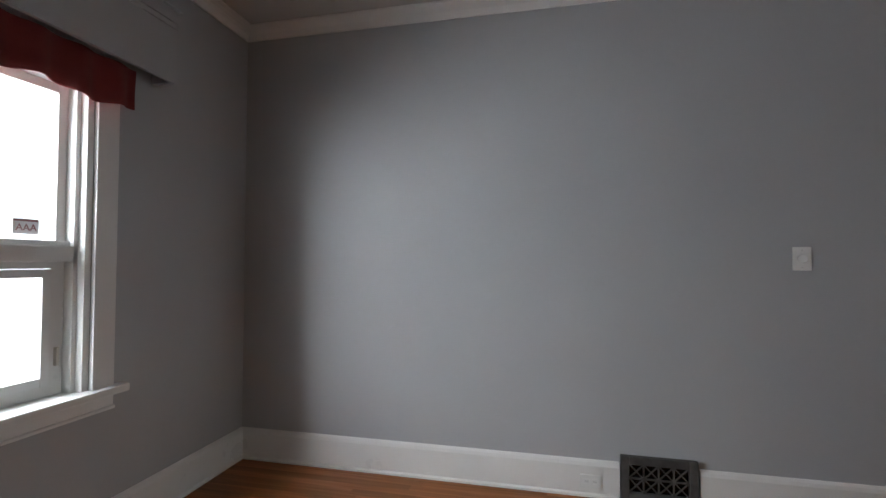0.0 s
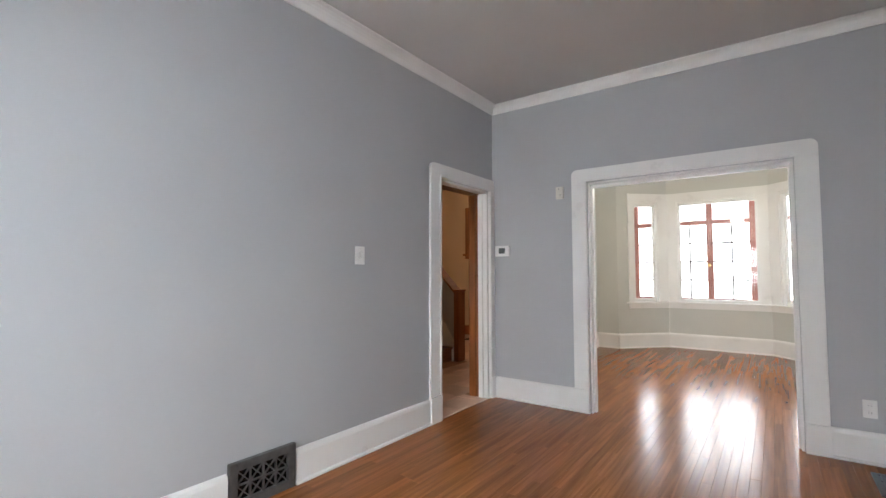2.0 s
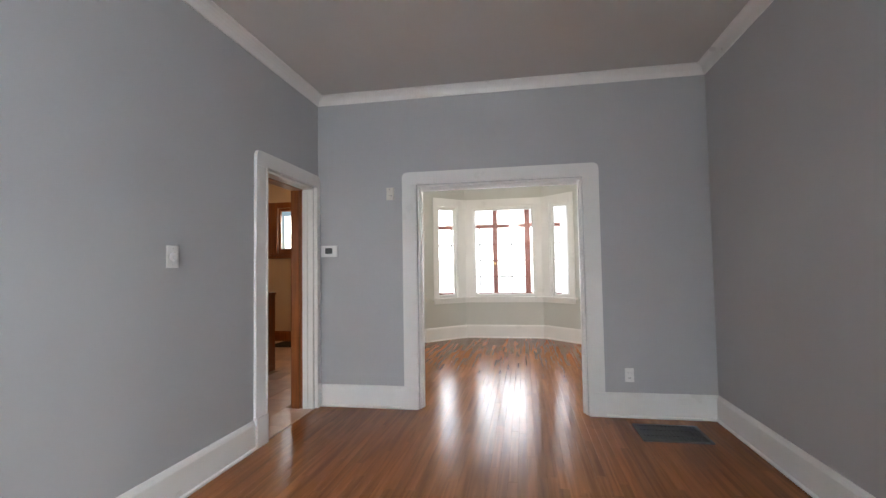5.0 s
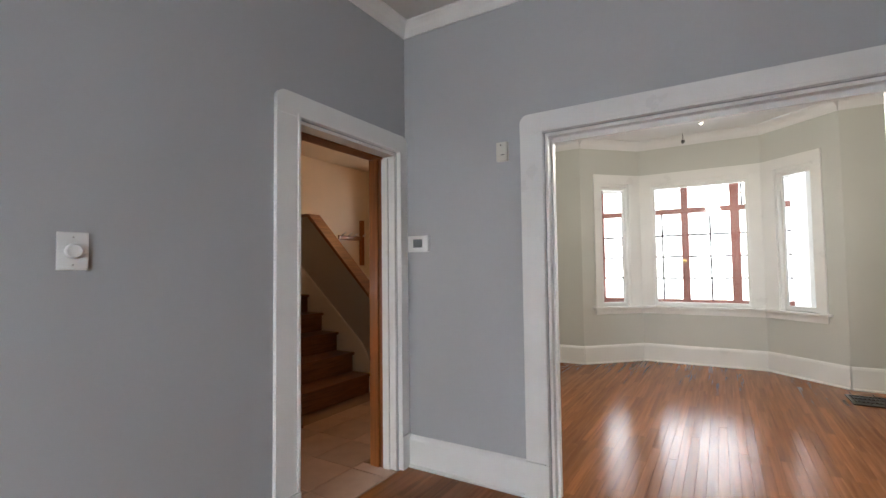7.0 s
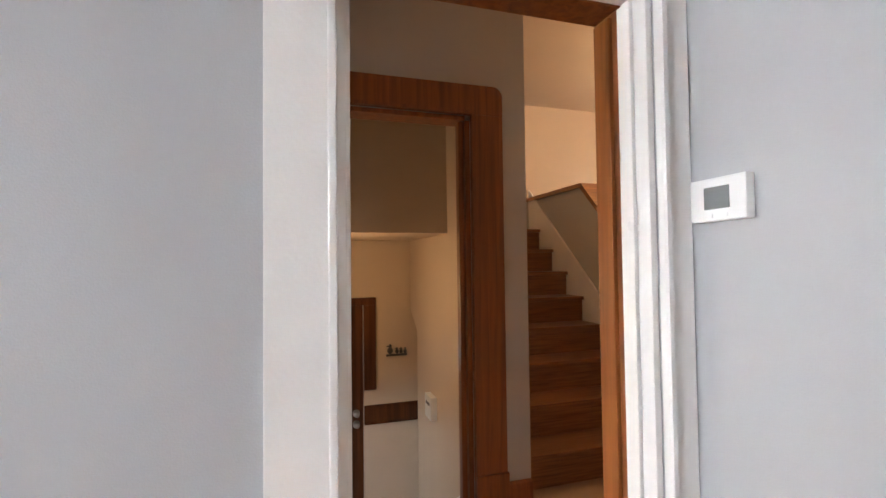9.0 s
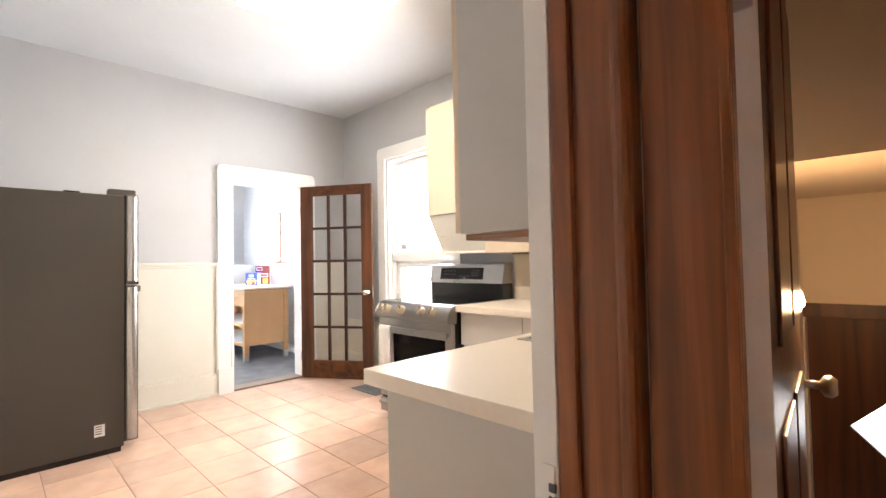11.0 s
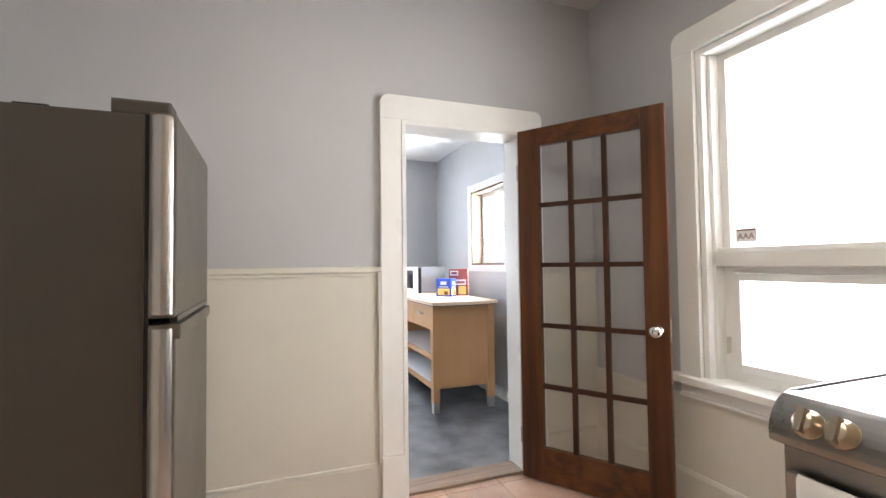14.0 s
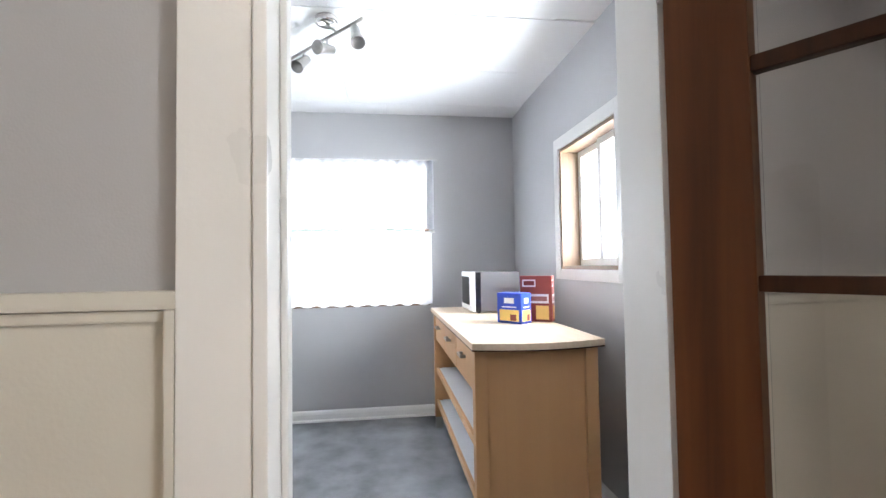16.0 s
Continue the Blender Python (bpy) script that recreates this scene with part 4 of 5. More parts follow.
pel = thing("pelmet", "painted wooden pelmet box over the window", "pelmet", pose(-5.155, -1.7, 2.24))
part("front_board", boxes((-5.04, -5.02, -2.36, -0.763, 2.24, 2.62), bevel=0.003), GREY, pel)
part("end_board", boxes((-5.155, -5.04, -0.785, -0.763, 2.24, 2.62), bevel=0.002), GREY, pel)
part("end_board", boxes((-5.155, -5.04, -2.36, -2.338, 2.24, 2.62), bevel=0.002), GREY, pel)
part("top_board", boxes((-5.155, -5.0, -2.39, -0.74, 2.62, 2.645), bevel=0.005), GREY, pel)
part("moulding", boxes((-5.02, -5.008, -2.37, -0.755, 2.55, 2.58), (-5.02, -5.012, -2.37, -0.755, 2.52, 2.535), bevel=0.004), GREY, pel)
n, bm = 90, bmesh.new()
rows = []
for side in (0, 0.006):
    for z in (2.235, 2.12, 2.035):
        rows.append([bm.verts.new((-5.075 + side + (0.01 if z > 2.2 else 0.022) * math.sin(i * 0.55) + 0.02 * (2.24 - z), -2.28 + i * 1.335 / n, z + 0.012 * math.sin(i * 0.23) * (z < 2.1))) for i in range(n + 1)])
for s in (0, 3):
    for a, b in zip(rows[s:s + 3], rows[s + 1:s + 3]):
        for i in range(n):
            bm.faces.new((a[i], a[i + 1], b[i + 1], b[i]))
for i in range(n):
    bm.faces.new((rows[2][i], rows[2][i + 1], rows[5][i + 1], rows[5][i]))
solo("valance", bm, RED, "dark red cloth valance under the pelmet", "curtain", smooth=True)

# ---- dining and living fittings


def grille(name, m, w, h, label, nx, ny, mat=IRON):
    """A cast grille with a heavy frame and crossed bars; local x wide, z high, y out."""
    ob = thing(name, label, "vent", m)
    f = 0.045
    part("frame", boxes((0, f, 0, 0.03, 0, h), (w - f, w, 0, 0.03, 0, h), (f, w - f, 0, 0.03, 0, f), (f, w - f, 0, 0.03, h - f, h), bevel=0.005), mat, ob, local=True)
    part("backing", boxes((f, w - f, 0.001, 0.004, f, h - f)), BLACK, ob, local=True)
    cw, ch = (w - 2 * f) / nx, (h - 2 * f) / ny
    for i in range(1, nx):
        part("bar", boxes((f + i * cw - 0.004, f + i * cw + 0.004, 0.008, 0.022, f, h - f)), mat, ob, local=True)
    for j in range(1, ny):
        part("bar", boxes((f, w - f, 0.009, 0.021, f + j * ch - 0.004, f + j * ch + 0.004)), mat, ob, local=True)
    for i in range(nx):
        for j in range(ny):
            for s in (1, -1):
                a = s * math.degrees(math.atan2(ch, cw))
                bm = bmesh.new()
                box(bm, -math.hypot(cw, ch) / 2, math.hypot(cw, ch) / 2, 0.01 + 0.001 * s, 0.02 + 0.001 * s, -0.003, 0.003)
                bm.transform(pose(f + (i + 0.5) * cw, 0, f + (j + 0.5) * ch, 0, -a, 0))
                part("cross_bar", bm, mat, ob, local=True)
    return ob


grille("wall_vent", face(-2.345, 0, 0.0, 180), 0.395, 0.245, "black cast iron wall vent with crossed bars", 4, 2)


def register(label, x0, x1, y0, y1, slats, mat, z=0.0):
    ob = thing("floor_register", label, "floor vent", pose(x0, y0, z))
    f = 0.028
    part("frame", boxes((x0, x0 + f, y0, y1, z, z + 0.01), (x1 - f, x1, y0, y1, z, z + 0.01), (x0 + f, x1 - f, y0, y0 + f, z, z + 0.01), (x0 + f, x1 - f, y1 - f, y1, z, z + 0.01), bevel=0.003), mat, ob)
    part("backing", boxes((x0 + f, x1 - f, y0 + f, y1 - f, z, z + 0.003)), DARKPRINT, ob)
    for i in range(slats):
        y = y0 + f + (y1 - y0 - 2 * f) * (i + 0.5) / slats
        part("slat", boxes((x0 + f, x1 - f, y - 0.004, y + 0.004, z + 0.003, z + 0.009)), mat, ob)
    for k in (0.33, 0.66):
        x = x0 + (x1 - x0) * k
        part("bar", boxes((x - 0.004, x + 0.004, y0 + f, y1 - f, z + 0.003, z + 0.0095)), mat, ob)
    return ob


register("black iron floor register by the wall", -0.55, -0.19, -3.2, -2.73, 14, IRON)
register("dark bronze floor register beside the bay", 3.02, 3.4, -3.2, -2.78, 12, paint("bronze", (0.08, 0.07, 0.05), 0.4, metal=0.7))
register("grey steel floor register under the window", -4.57, -4.18, 2.9, 3.08, 10, paint("grey_register", (0.13, 0.135, 0.14), 0.5))


def outlet(m, label, w=0.072, h=0.115, vertical=True):
    ob = thing("wall_outlet", label, "outlet", m)
    part("cover_plate", boxes((-w / 2, w / 2, 0, 0.006, -h / 2, h / 2), bevel=0.003), PLASTIC, ob, local=True)
    for s in (-1, 1):
        x, z = (0, s * 0.022) if vertical else (s * 0.022, 0)
        part("socket", boxes((x - 0.015, x + 0.015, 0.006, 0.008, z - 0.013, z + 0.013), bevel=0.002), PLASTIC, ob, local=True)
        for d in (-0.006, 0.006):
            part("slot", boxes((x + d - 0.0012, x + d + 0.0012, 0.008, 0.0086, z - 0.004, z + 0.004)), DARKPRINT, ob, local=True)
    return ob


outlet(face(-2.9, -0.024, 0.087, 180), "white outlet set sideways in the baseboard", 0.115, 0.072, False)
outlet(face(0, -2.763, 0.345, 90), "white duplex outlet above the baseboard")
dim = thing("dimmer_switch", "white plate with a round dimmer knob", "switch", face(-1.832, 0, 1.343, 180))
part("cover_plate", boxes((-0.043, 0.043, 0, 0.007, -0.062, 0.062), bevel=0.003), PLASTIC, dim, local=True)
part("knob", turned([(0.024, 0.007), (0.024, 0.017), (0.021, 0.021), (0.018, 0.019), (0.006, 0.018)], pose(0, 0, 0, -90, 0, 0)), PLASTIC, dim, local=True, smooth=True)
for z in (-0.045, 0.045):
    part("screw", turned([(0.003, 0.007), (0.002, 0.0085)], pose(0, 0, z, -90, 0, 0), 8), NICKEL, dim, local=True)
th = thing("thermostat", "white wall thermostat with a dark display", "thermostat", face(0, -0.115, 1.437, 90))
part("case", boxes((-0.078, 0.078, 0, 0.026, -0.053, 0.053), bevel=0.006), PLASTIC, th, local=True)
part("display", boxes((-0.035, 0.035, 0.026, 0.0275, -0.024, 0.03), bevel=0.001), paint("lcd", (0.1, 0.11, 0.11), 0.2), th, local=True)
for x in (-0.021, 0.021):
    part("button", boxes((x - 0.009, x + 0.009, 0.026, 0.028, -0.045, -0.036)), PLASTIC, th, local=True)
ch = thing("wall_sensor", "small cream plastic box high on the wall", "sensor", face(0, -0.718, 1.955, 90))
part("case", boxes((-0.034, 0.034, 0, 0.03, -0.056, 0.056), bevel=0.004), CREAM, ch, local=True)
part("slot", boxes((-0.02, 0.005, 0.03, 0.0305, -0.022, -0.018)), DARKPRINT, ch, local=True)
part("led", boxes((0.0, 0.008, 0.03, 0.031, 0.034, 0.042)), DARKPRINT, ch, local=True)

fan = thing("ceiling_fan", "ceiling fan with a lit frosted bowl and brown blades", "ceiling fan", pose(1.6, -1.7, HL))
FM = pose(1.6, -1.7, 0)
part("canopy", turned([(0.03, HL - 0.08), (0.07, HL - 0.03), (0.075, HL)], FM), NICKEL, fan, smooth=True)
part("rod", turned([(0.014, 2.72), (0.014, HL - 0.06)], FM), NICKEL, fan, smooth=True)
part("motor", turned([(0.06, 2.55), (0.12, 2.57), (0.13, 2.63), (0.11, 2.7), (0.03, 2.73)], FM), NICKEL, fan, smooth=True)
part("bowl", turned([(0.015, 2.41), (0.09, 2.43), (0.145, 2.475), (0.16, 2.53), (0.15, 2.55)], FM), LAMPGLASS, fan, "lit frosted glass bowl", smooth=True)
part("finial", turned([(0.004, 2.375), (0.016, 2.385), (0.02, 2.4), (0.01, 2.412)], FM), IRON, fan, smooth=True)
for k in range(5):
    bm = prism([(0.16, -0.035), (0.24, -0.06), (0.62, -0.075), (0.66, -0.04), (0.66, 0.04), (0.62, 0.075), (0.24, 0.06), (0.16, 0.035)], 2.6, 2.608, "xy")
    bm.transform(FM @ pose(0, 0, 0, 0, 0, 72 * k - 37) @ pose(0, 0, 2.6, 13, 0, 0) @ pose(0, 0, -2.6))
    part("blade", bm, wood("fan_blade_wood", (0.1, 0.05, 0.03), (0.18, 0.09, 0.05)) if k == 0 else bpy.data.materials["fan_blade_wood"], fan)
hk = thing("ceiling_hook", "small dark hook under the bay ceiling", "hook", pose(4.12, -1.43, 2.9))
part("stem", turned([(0.004, -0.03), (0.004, 0.08)], pose(4.12, -1.43, 2.9)), IRON, hk)
part("ball", turned([(0.008, -0.045), (0.022, -0.03), (0.022, -0.01), (0.008, 0.004)], pose(4.12, -1.43, 2.9)), IRON, hk, smooth=True)

# ---- kitchen: french door
fm = pose(-5.325, 2.8, 0.0, 0, 0, 32.2)
fd = tagged(new("door_pantry_french"), "dark stained french door with fifteen panes, open", "door", kind="structure")
fd.matrix_world = fm
WM[fd] = fm
DWID, DT = 0.81, 0.038
GX0, GX1, GZ0, GZ1 = 0.13, 0.695, 0.2, 1.945
part("stile", boxes((0, GX0, -DT, 0, 0.012, 2.05), bevel=0.003), FRENCH, fd, local=True)
part("stile", boxes((GX1, DWID, -DT, 0, 0.012, 2.05), bevel=0.003), FRENCH, fd, local=True)
part("top_rail", boxes((GX0, GX1, -DT + 0.001, -0.001, GZ1, 2.05), bevel=0.002), FRENCHX, fd, local=True)
part("bottom_rail", boxes((GX0, GX1, -DT + 0.001, -0.001, 0.012, GZ0), bevel=0.002), FRENCHX, fd, local=True)
cx, cz = (GX1 - GX0) / 3, (GZ1 - GZ0) / 5
for i in (1, 2):
    part("muntin", boxes((GX0 + i * cx - 0.013, GX0 + i * cx + 0.013, -DT + 0.004, -0.004, GZ0, GZ1), bevel=0.004), MUNTIN, fd, local=True)
for j in range(1, 5):
    part("muntin", boxes((GX0, GX1, -DT + 0.005, -0.005, GZ0 + j * cz - 0.013, GZ0 + j * cz + 0.013), bevel=0.004), MUNTIN, fd, local=True)
for i in range(3):
    for j in range(5):
        part("pane", boxes((GX0 + i * cx + 0.009, GX0 + (i + 1) * cx - 0.009, -DT / 2 - 0.0015, -DT / 2 + 0.0015, GZ0 + j * cz + 0.009, GZ0 + (j + 1) * cz - 0.009)), GLASS, fd, local=True).visible_shadow = False
for s in (-1, 1):
    y = -DT if s < 0 else 0
    part("knob", turned([(0.028, 0), (0.028, 0.005), (0.011, 0.012), (0.011, 0.035), (0.027, 0.045), (0.031, 0.058), (0.026, 0.07), (0.01, 0.076)], pose(0.755, y, 0.915, 90 if s < 0 else -90, 0, 0)), CHROME, fd, "chrome door knob", local=True, smooth=True)
part("latch_plate", boxes((DWID, DWID + 0.002, -DT + 0.006, -0.006, 0.86, 0.97)), NICKEL, fd, local=True)
for z in (0.25, 1.8):
    part("hinge", turned([(0.006, z - 0.045), (0.006, z + 0.045)], pose(-0.004, -DT - 0.002, 0), 8), NICKEL, fd, local=True)

# ---- fridge
fr = thing("refrigerator", "slate grey top-freezer refrigerator with steel door edges", "refrigerator", pose(-4.83, 0.7, 0))
FX0, FX1 = -5.175, -4.44
part("body", boxes((FX0, FX1, 0.31, 1.035, 0.035, 1.7), bevel=0.008), SLATE, fr)
part("base_grille", boxes((FX0 + 0.01, FX1 - 0.01, 0.33, 1.02, 0.0, 0.033)), BLACK, fr)
fz = part("freezer_door", boxes((FX0, FX1 + 0.003, 1.045, 1.115, 1.112, 1.71), bevel=0.012), FRDOOR, fr, "slate steel freezer door")
part("handle_recess", boxes((FX0 + 0.03, FX1 - 0.01, 1.1, 1.118, 1.1, 1.118)), BLACK, fz)
fb = part("fridge_door", boxes((FX0, FX1 + 0.003, 1.045, 1.115, 0.06, 1.095), bevel=0.012), FRDOOR, fr, "slate steel refrigerator door")
part("handle", boxes((FX0 + 0.02, FX1 + 0.002, 1.1, 1.128, 1.05, 1.094), bevel=0.008), FRDOOR, fb)
part("edge_trim", prism([(FX1 + 0.0032 + 0.016 * math.sin(math.pi * k / 10), 1.052 + 0.0056 * k) for k in range(11)], 1.124, 1.698, "xy"), FREDGE, fz, "bright steel door edge")
part("edge_trim", prism([(FX1 + 0.0032 + 0.016 * math.sin(math.pi * k / 10), 1.052 + 0.0056 * k) for k in range(11)], 0.072, 1.083, "xy"), FREDGE, fb, "bright steel door edge")
part("gasket", boxes((FX0 + 0.01, FX1 - 0.006, 1.034, 1.046, 0.06, 1.7)), BLACK, fr)
part("hinge_cover", boxes((FX1 - 0.1, FX1 - 0.004, 0.95, 1.1, 1.7, 1.742), bevel=0.008), SLATE, fr)
part("hinge_plate", boxes((FX1 - 0.1, FX1 - 0.03, 0.72, 0.8, 1.7, 1.712), bevel=0.003), BLACK, fr)
part("side_label", boxes((FX1, FX1 + 0.001, 0.875, 0.93, 0.13, 0.205)), PRINTW, fr, "small white printed label")
for z in (0.145, 0.16, 0.175, 0.19):
    part("label_print", boxes((FX1 + 0.001, FX1 + 0.0016, 0.88, 0.915, z, z + 0.006)), DARKPRINT, fr)

# ---- range
SX0, SX1, SF, SB = -3.745, -2.932, 2.63, 3.33
st = thing("range", "stainless electric range with black glass cooktop", "stove", pose(-3.34, 2.95, 0))
part("body", boxes((SX0, SX1, SF + 0.03, SB, 0.03, 0.895), bevel=0.004), BLACK, st)
part("cooktop", boxes((SX0 - 0.002, SX1 + 0.002, SF + 0.04, 3.2, 0.896, 0.91), bevel=0.004), BLACKGLASS, st, "glossy black glass cooktop")
for x in (SX0 + 0.001, SX1 - 0.001):
    part("cooktop_rim", boxes((x - 0.005, x + 0.005, SF + 0.04, 3.2, 0.897, 0.914), bevel=0.002), STEEL, st)
pan = [(SF + 0.04, 0.785), (SF - 0.03, 0.787)]
pan += [(SF + 0.05 - 0.095 * math.cos(radians(a)), 0.812 + 0.1 * math.sin(radians(a))) for a in range(-10, 91, 10)]
cp = part("control_panel", prism(pan, SX0 - 0.003, SX1 + 0.003, "yz"), STEEL, st, "brushed steel control panel")
for x in (-3.655, -3.585, -3.42, -3.2, -3.085):
    km = pose(x, SF - 0.037, 0.857, 62, 0, 0)
    kb = part("knob", turned([(0.035, 0), (0.035, 0.008), (0.027, 0.012), (0.025, 0.03), (0.02, 0.034)], km, 18), KNOBMETAL, cp, "warm brushed metal knob", smooth=True)
    g = boxes((-0.009, 0.009, -0.03, 0.03, 0.022, 0.048), bevel=0.005)
    g.transform(km)
    part("grip", g, KNOBMETAL, st)
od = part("oven_door", boxes((SX0 + 0.004, SX1 - 0.004, SF, SF + 0.04, 0.165, 0.78), bevel=0.006), STEEL, st, "steel oven door")
part("door_glass", boxes((SX0 + 0.055, SX1 - 0.07, SF - 0.003, SF + 0.01, 0.27, 0.665), bevel=0.004), BLACKGLASS, od, "black oven window")
part("inner_window", boxes((SX0 + 0.13, SX1 - 0.16, SF - 0.0042, SF - 0.0028, 0.32, 0.6)), OVENGLASS, od)
n = 24
pts = [(SX0 + 0.03 + (SX1 - SX0 - 0.06) * k / n, SF - 0.035 - 0.022 * math.sin(math.pi * k / n)) for k in range(n + 1)]
part("handle", prism(pts + [(x, y + 0.018) for x, y in pts[::-1]], 0.682, 0.724, "xy"), STEEL, od, "curved steel bar handle")
for x in (SX0 + 0.045, SX1 - 0.045):
    part("handle_post", boxes((x - 0.015, x + 0.015, SF - 0.03, SF + 0.005, 0.694, 0.718), bevel=0.004), STEEL, od)
dr = part("drawer", boxes((SX0 + 0.004, SX1 - 0.004, SF - 0.004, SF + 0.04, 0.04, 0.145), bevel=0.006), STEEL, st, "steel warming drawer")
part("drawer_lip", prism([(SF - 0.03, 0.105), (SF - 0.034, 0.125), (SF - 0.004, 0.14), (SF - 0.004, 0.095)], SX0 + 0.02, SX1 - 0.02, "yz"), STEEL, dr)
part("drawer_gap", boxes((SX0 + 0.01, SX1 - 0.01, SF + 0.012, SF + 0.035, 0.14, 0.17)), BLACK, st)
part("back_panel", boxes((SX0 + 0.01, SX1 - 0.002, 3.2, SB, 0.9, 1.04), bevel=0.004), BLACK, st)
guard = [(3.195, 1.035), (3.225, 1.185), (3.26, 1.195), (SB, 1.195), (SB, 1.035)]
gp = part("back_guard", prism(guard, SX0 + 0.0, SX1 - 0.0, "yz"), STEEL, st, "tilted steel back guard")
gm = pose(0, 3.195, 1.035, -11.3, 0, 0)
d = boxes((SX0 + 0.13, SX1 - 0.2, -0.003, 0.004, 0.03, 0.128), bevel=0.002)
d.transform(gm)
part("display_glass", d, BLACKGLASS, gp, "black touch display")
rows = [(SX0 + 0.18 + 0.035 * i, SX0 + 0.195 + 0.035 * i, -0.0036, -0.003, z, z + 0.005) for i in range(4) for z in (0.07, 0.098)]
rows += [(SX0 + 0.36 + 0.04 * i, SX0 + 0.38 + 0.04 * i, -0.0036, -0.003, 0.055, 0.059) for i in range(3)] + [(SX0 + 0.49 + 0.03 * i, SX0 + 0.505 + 0.03 * i, -0.0036, -0.003, z, z + 0.006) for i in range(3) for z in (0.06, 0.08, 0.1)]
GPRINT = paint("grey_print", (0.12, 0.12, 0.12), 0.5)
for row in rows:
    d = boxes(row)
    d.transform(gm)
    part("display_mark", d, GPRINT, gp)
for x in (SX0 + 0.03, SX1 - 0.03):
    part("foot", turned([(0.018, 0.0), (0.018, 0.035)], pose(x, SF + 0.08, 0), 10), BLACK, st)

# towel hanging over the handle
bm = bmesh.new()
prof = [(0.0, 0.37), (0.002, 0.5), (0.003, 0.62), (0.0, 0.69), (0.008, 0.722), (0.022, 0.731), (0.036, 0.722), (0.044, 0.69), (0.045, 0.55), (0.047, 0.42)]
grid = []
for k in range(13):
    u = k / 12
    grid.append([bm.verts.new((-3.675 + 0.135 * u + 0.006 * math.sin(j * 0.9), SF - 0.068 + y + 0.007 * math.sin(u * 9 + j * 0.25) * (0.3 + 0.7 * (z < 0.68)), z + 0.01 * math.sin(u * 5) * (z < 0.45))) for j, (y, z) in enumerate(prof)])
for a, b in zip(grid, grid[1:]):
    for j in range(len(prof) - 1):
        bm.faces.new((a[j], a[j + 1], b[j + 1], b[j]))
tw = solo("hand_towel", bm, CLOTH, "white cotton towel hung over the oven handle", "towel", smooth=True)
sm = tw.modifiers.new("thick", "SOLIDIFY")
sm.thickness = 0.008

# ---- cabinets, counters


def wall_cabinet(label, x0, x1, y0, y1, z0, z1, doors, front, body=CABINET):
    """front: "y" doors on the low-y face, "x" on the low-x face."""
    ob = thing("wall_cabinet", label, "cabinet", pose((x0 + x1) / 2, (y0 + y1) / 2, z0), "wall cabinets")
    part("body", boxes((x0 + (0.02 if front == "x" else 0), x1, y0 + (0.02 if front == "y" else 0), y1, z0, z1), bevel=0.002), body, ob)
    for a, b in zip(doors, doors[1:]):
        r = (a + 0.0015, b - 0.0015, y0, y0 + 0.019, z0 + 0.002, z1 - 0.002) if front == "y" else (x0, x0 + 0.019, a + 0.0015, b - 0.0015, z0 + 0.002, z1 - 0.002)
        dd = part("door", boxes(r, bevel=0.003), CABINET, ob)
        if front == "y":
            part("hinge", boxes((a + 0.02, a + 0.035, y0 - 0.002, y0 + 0.004, z1 - 0.006, z1 + 0.004)), NICKEL, dd)
    return ob


UT = 2.515
wall_cabinet("short cream cabinet over the range hood", -3.55, -2.922, 3.0, KN, 1.597, UT, (-3.55, -3.228, -2.922), "y")
wall_cabinet("tall cream double wall cabinet", -2.92, -2.12, 2.98, KN, 1.27, UT, (-2.92, -2.525, -2.12), "y")
wall_cabinet("tall cream corner wall cabinet", -2.118, KE, 3.0, KN, 1.272, UT, (-2.118, -1.64), "y")
wall_cabinet("cream wall cabinet with a grey side by the doorway", -1.622, KE, 1.29, 2.13, 1.285, UT, (1.29, 1.71, 2.13), "x", CABSIDE)
wall_cabinet("cream wall cabinet over the sink", -1.622, KE, 2.132, 2.98, 1.285, UT, (2.132, 2.56, 2.98), "x", CABSIDE)
struct("trim_cabinet_underside", boxes((-1.6, KE, 1.31, 2.97, 1.268, 1.284)), STAIRWOOD, "brown wooden underside of the wall cabinets", "cabinet underside")
# whiter than the cabinets; bounced light on the slope is put into this colour
HOODP = paint("brightened_off_white_paint", (0.82, 0.77, 0.68), 0.35, 0.03, 2, 120, 0.03)
hood = thing("range_hood", "cream boxed range hood with a sloped front", "range hood", pose(-3.23, 3.2, 1.28))
part("sloped_front", prism([(3.01, 1.595), (3.165, 1.3), (3.165, 1.283), (3.2, 1.283), (3.04, 1.595)], -3.548, -2.924, "yz"), HOODP, hood)
part("side_panel", prism([(3.02, 1.595), (3.18, 1.283), (KN, 1.283), (KN, 1.595)], -3.546, -3.528, "yz"), HOODP, hood)
part("lip", boxes((-3.55, -2.922, 3.155, 3.185, 1.278, 1.296), bevel=0.004), HOODP, hood)
part("fan_plate", boxes((-3.52, -2.93, 3.19, KN, 1.3, 1.31)), IRON, hood)
part("button", boxes((-3.47, -3.445, 3.08, 3.1, 1.425, 1.43)), NICKEL, hood)
for x in (-2.7, -2.42):
    solo("puck_light", boxes((x - 0.05, x + 0.05, 3.08, 3.16, 1.258, 1.27), bevel=0.005), STAIRWOOD, "small brown light under the cabinet", "lamp", "lights under the cabinets")

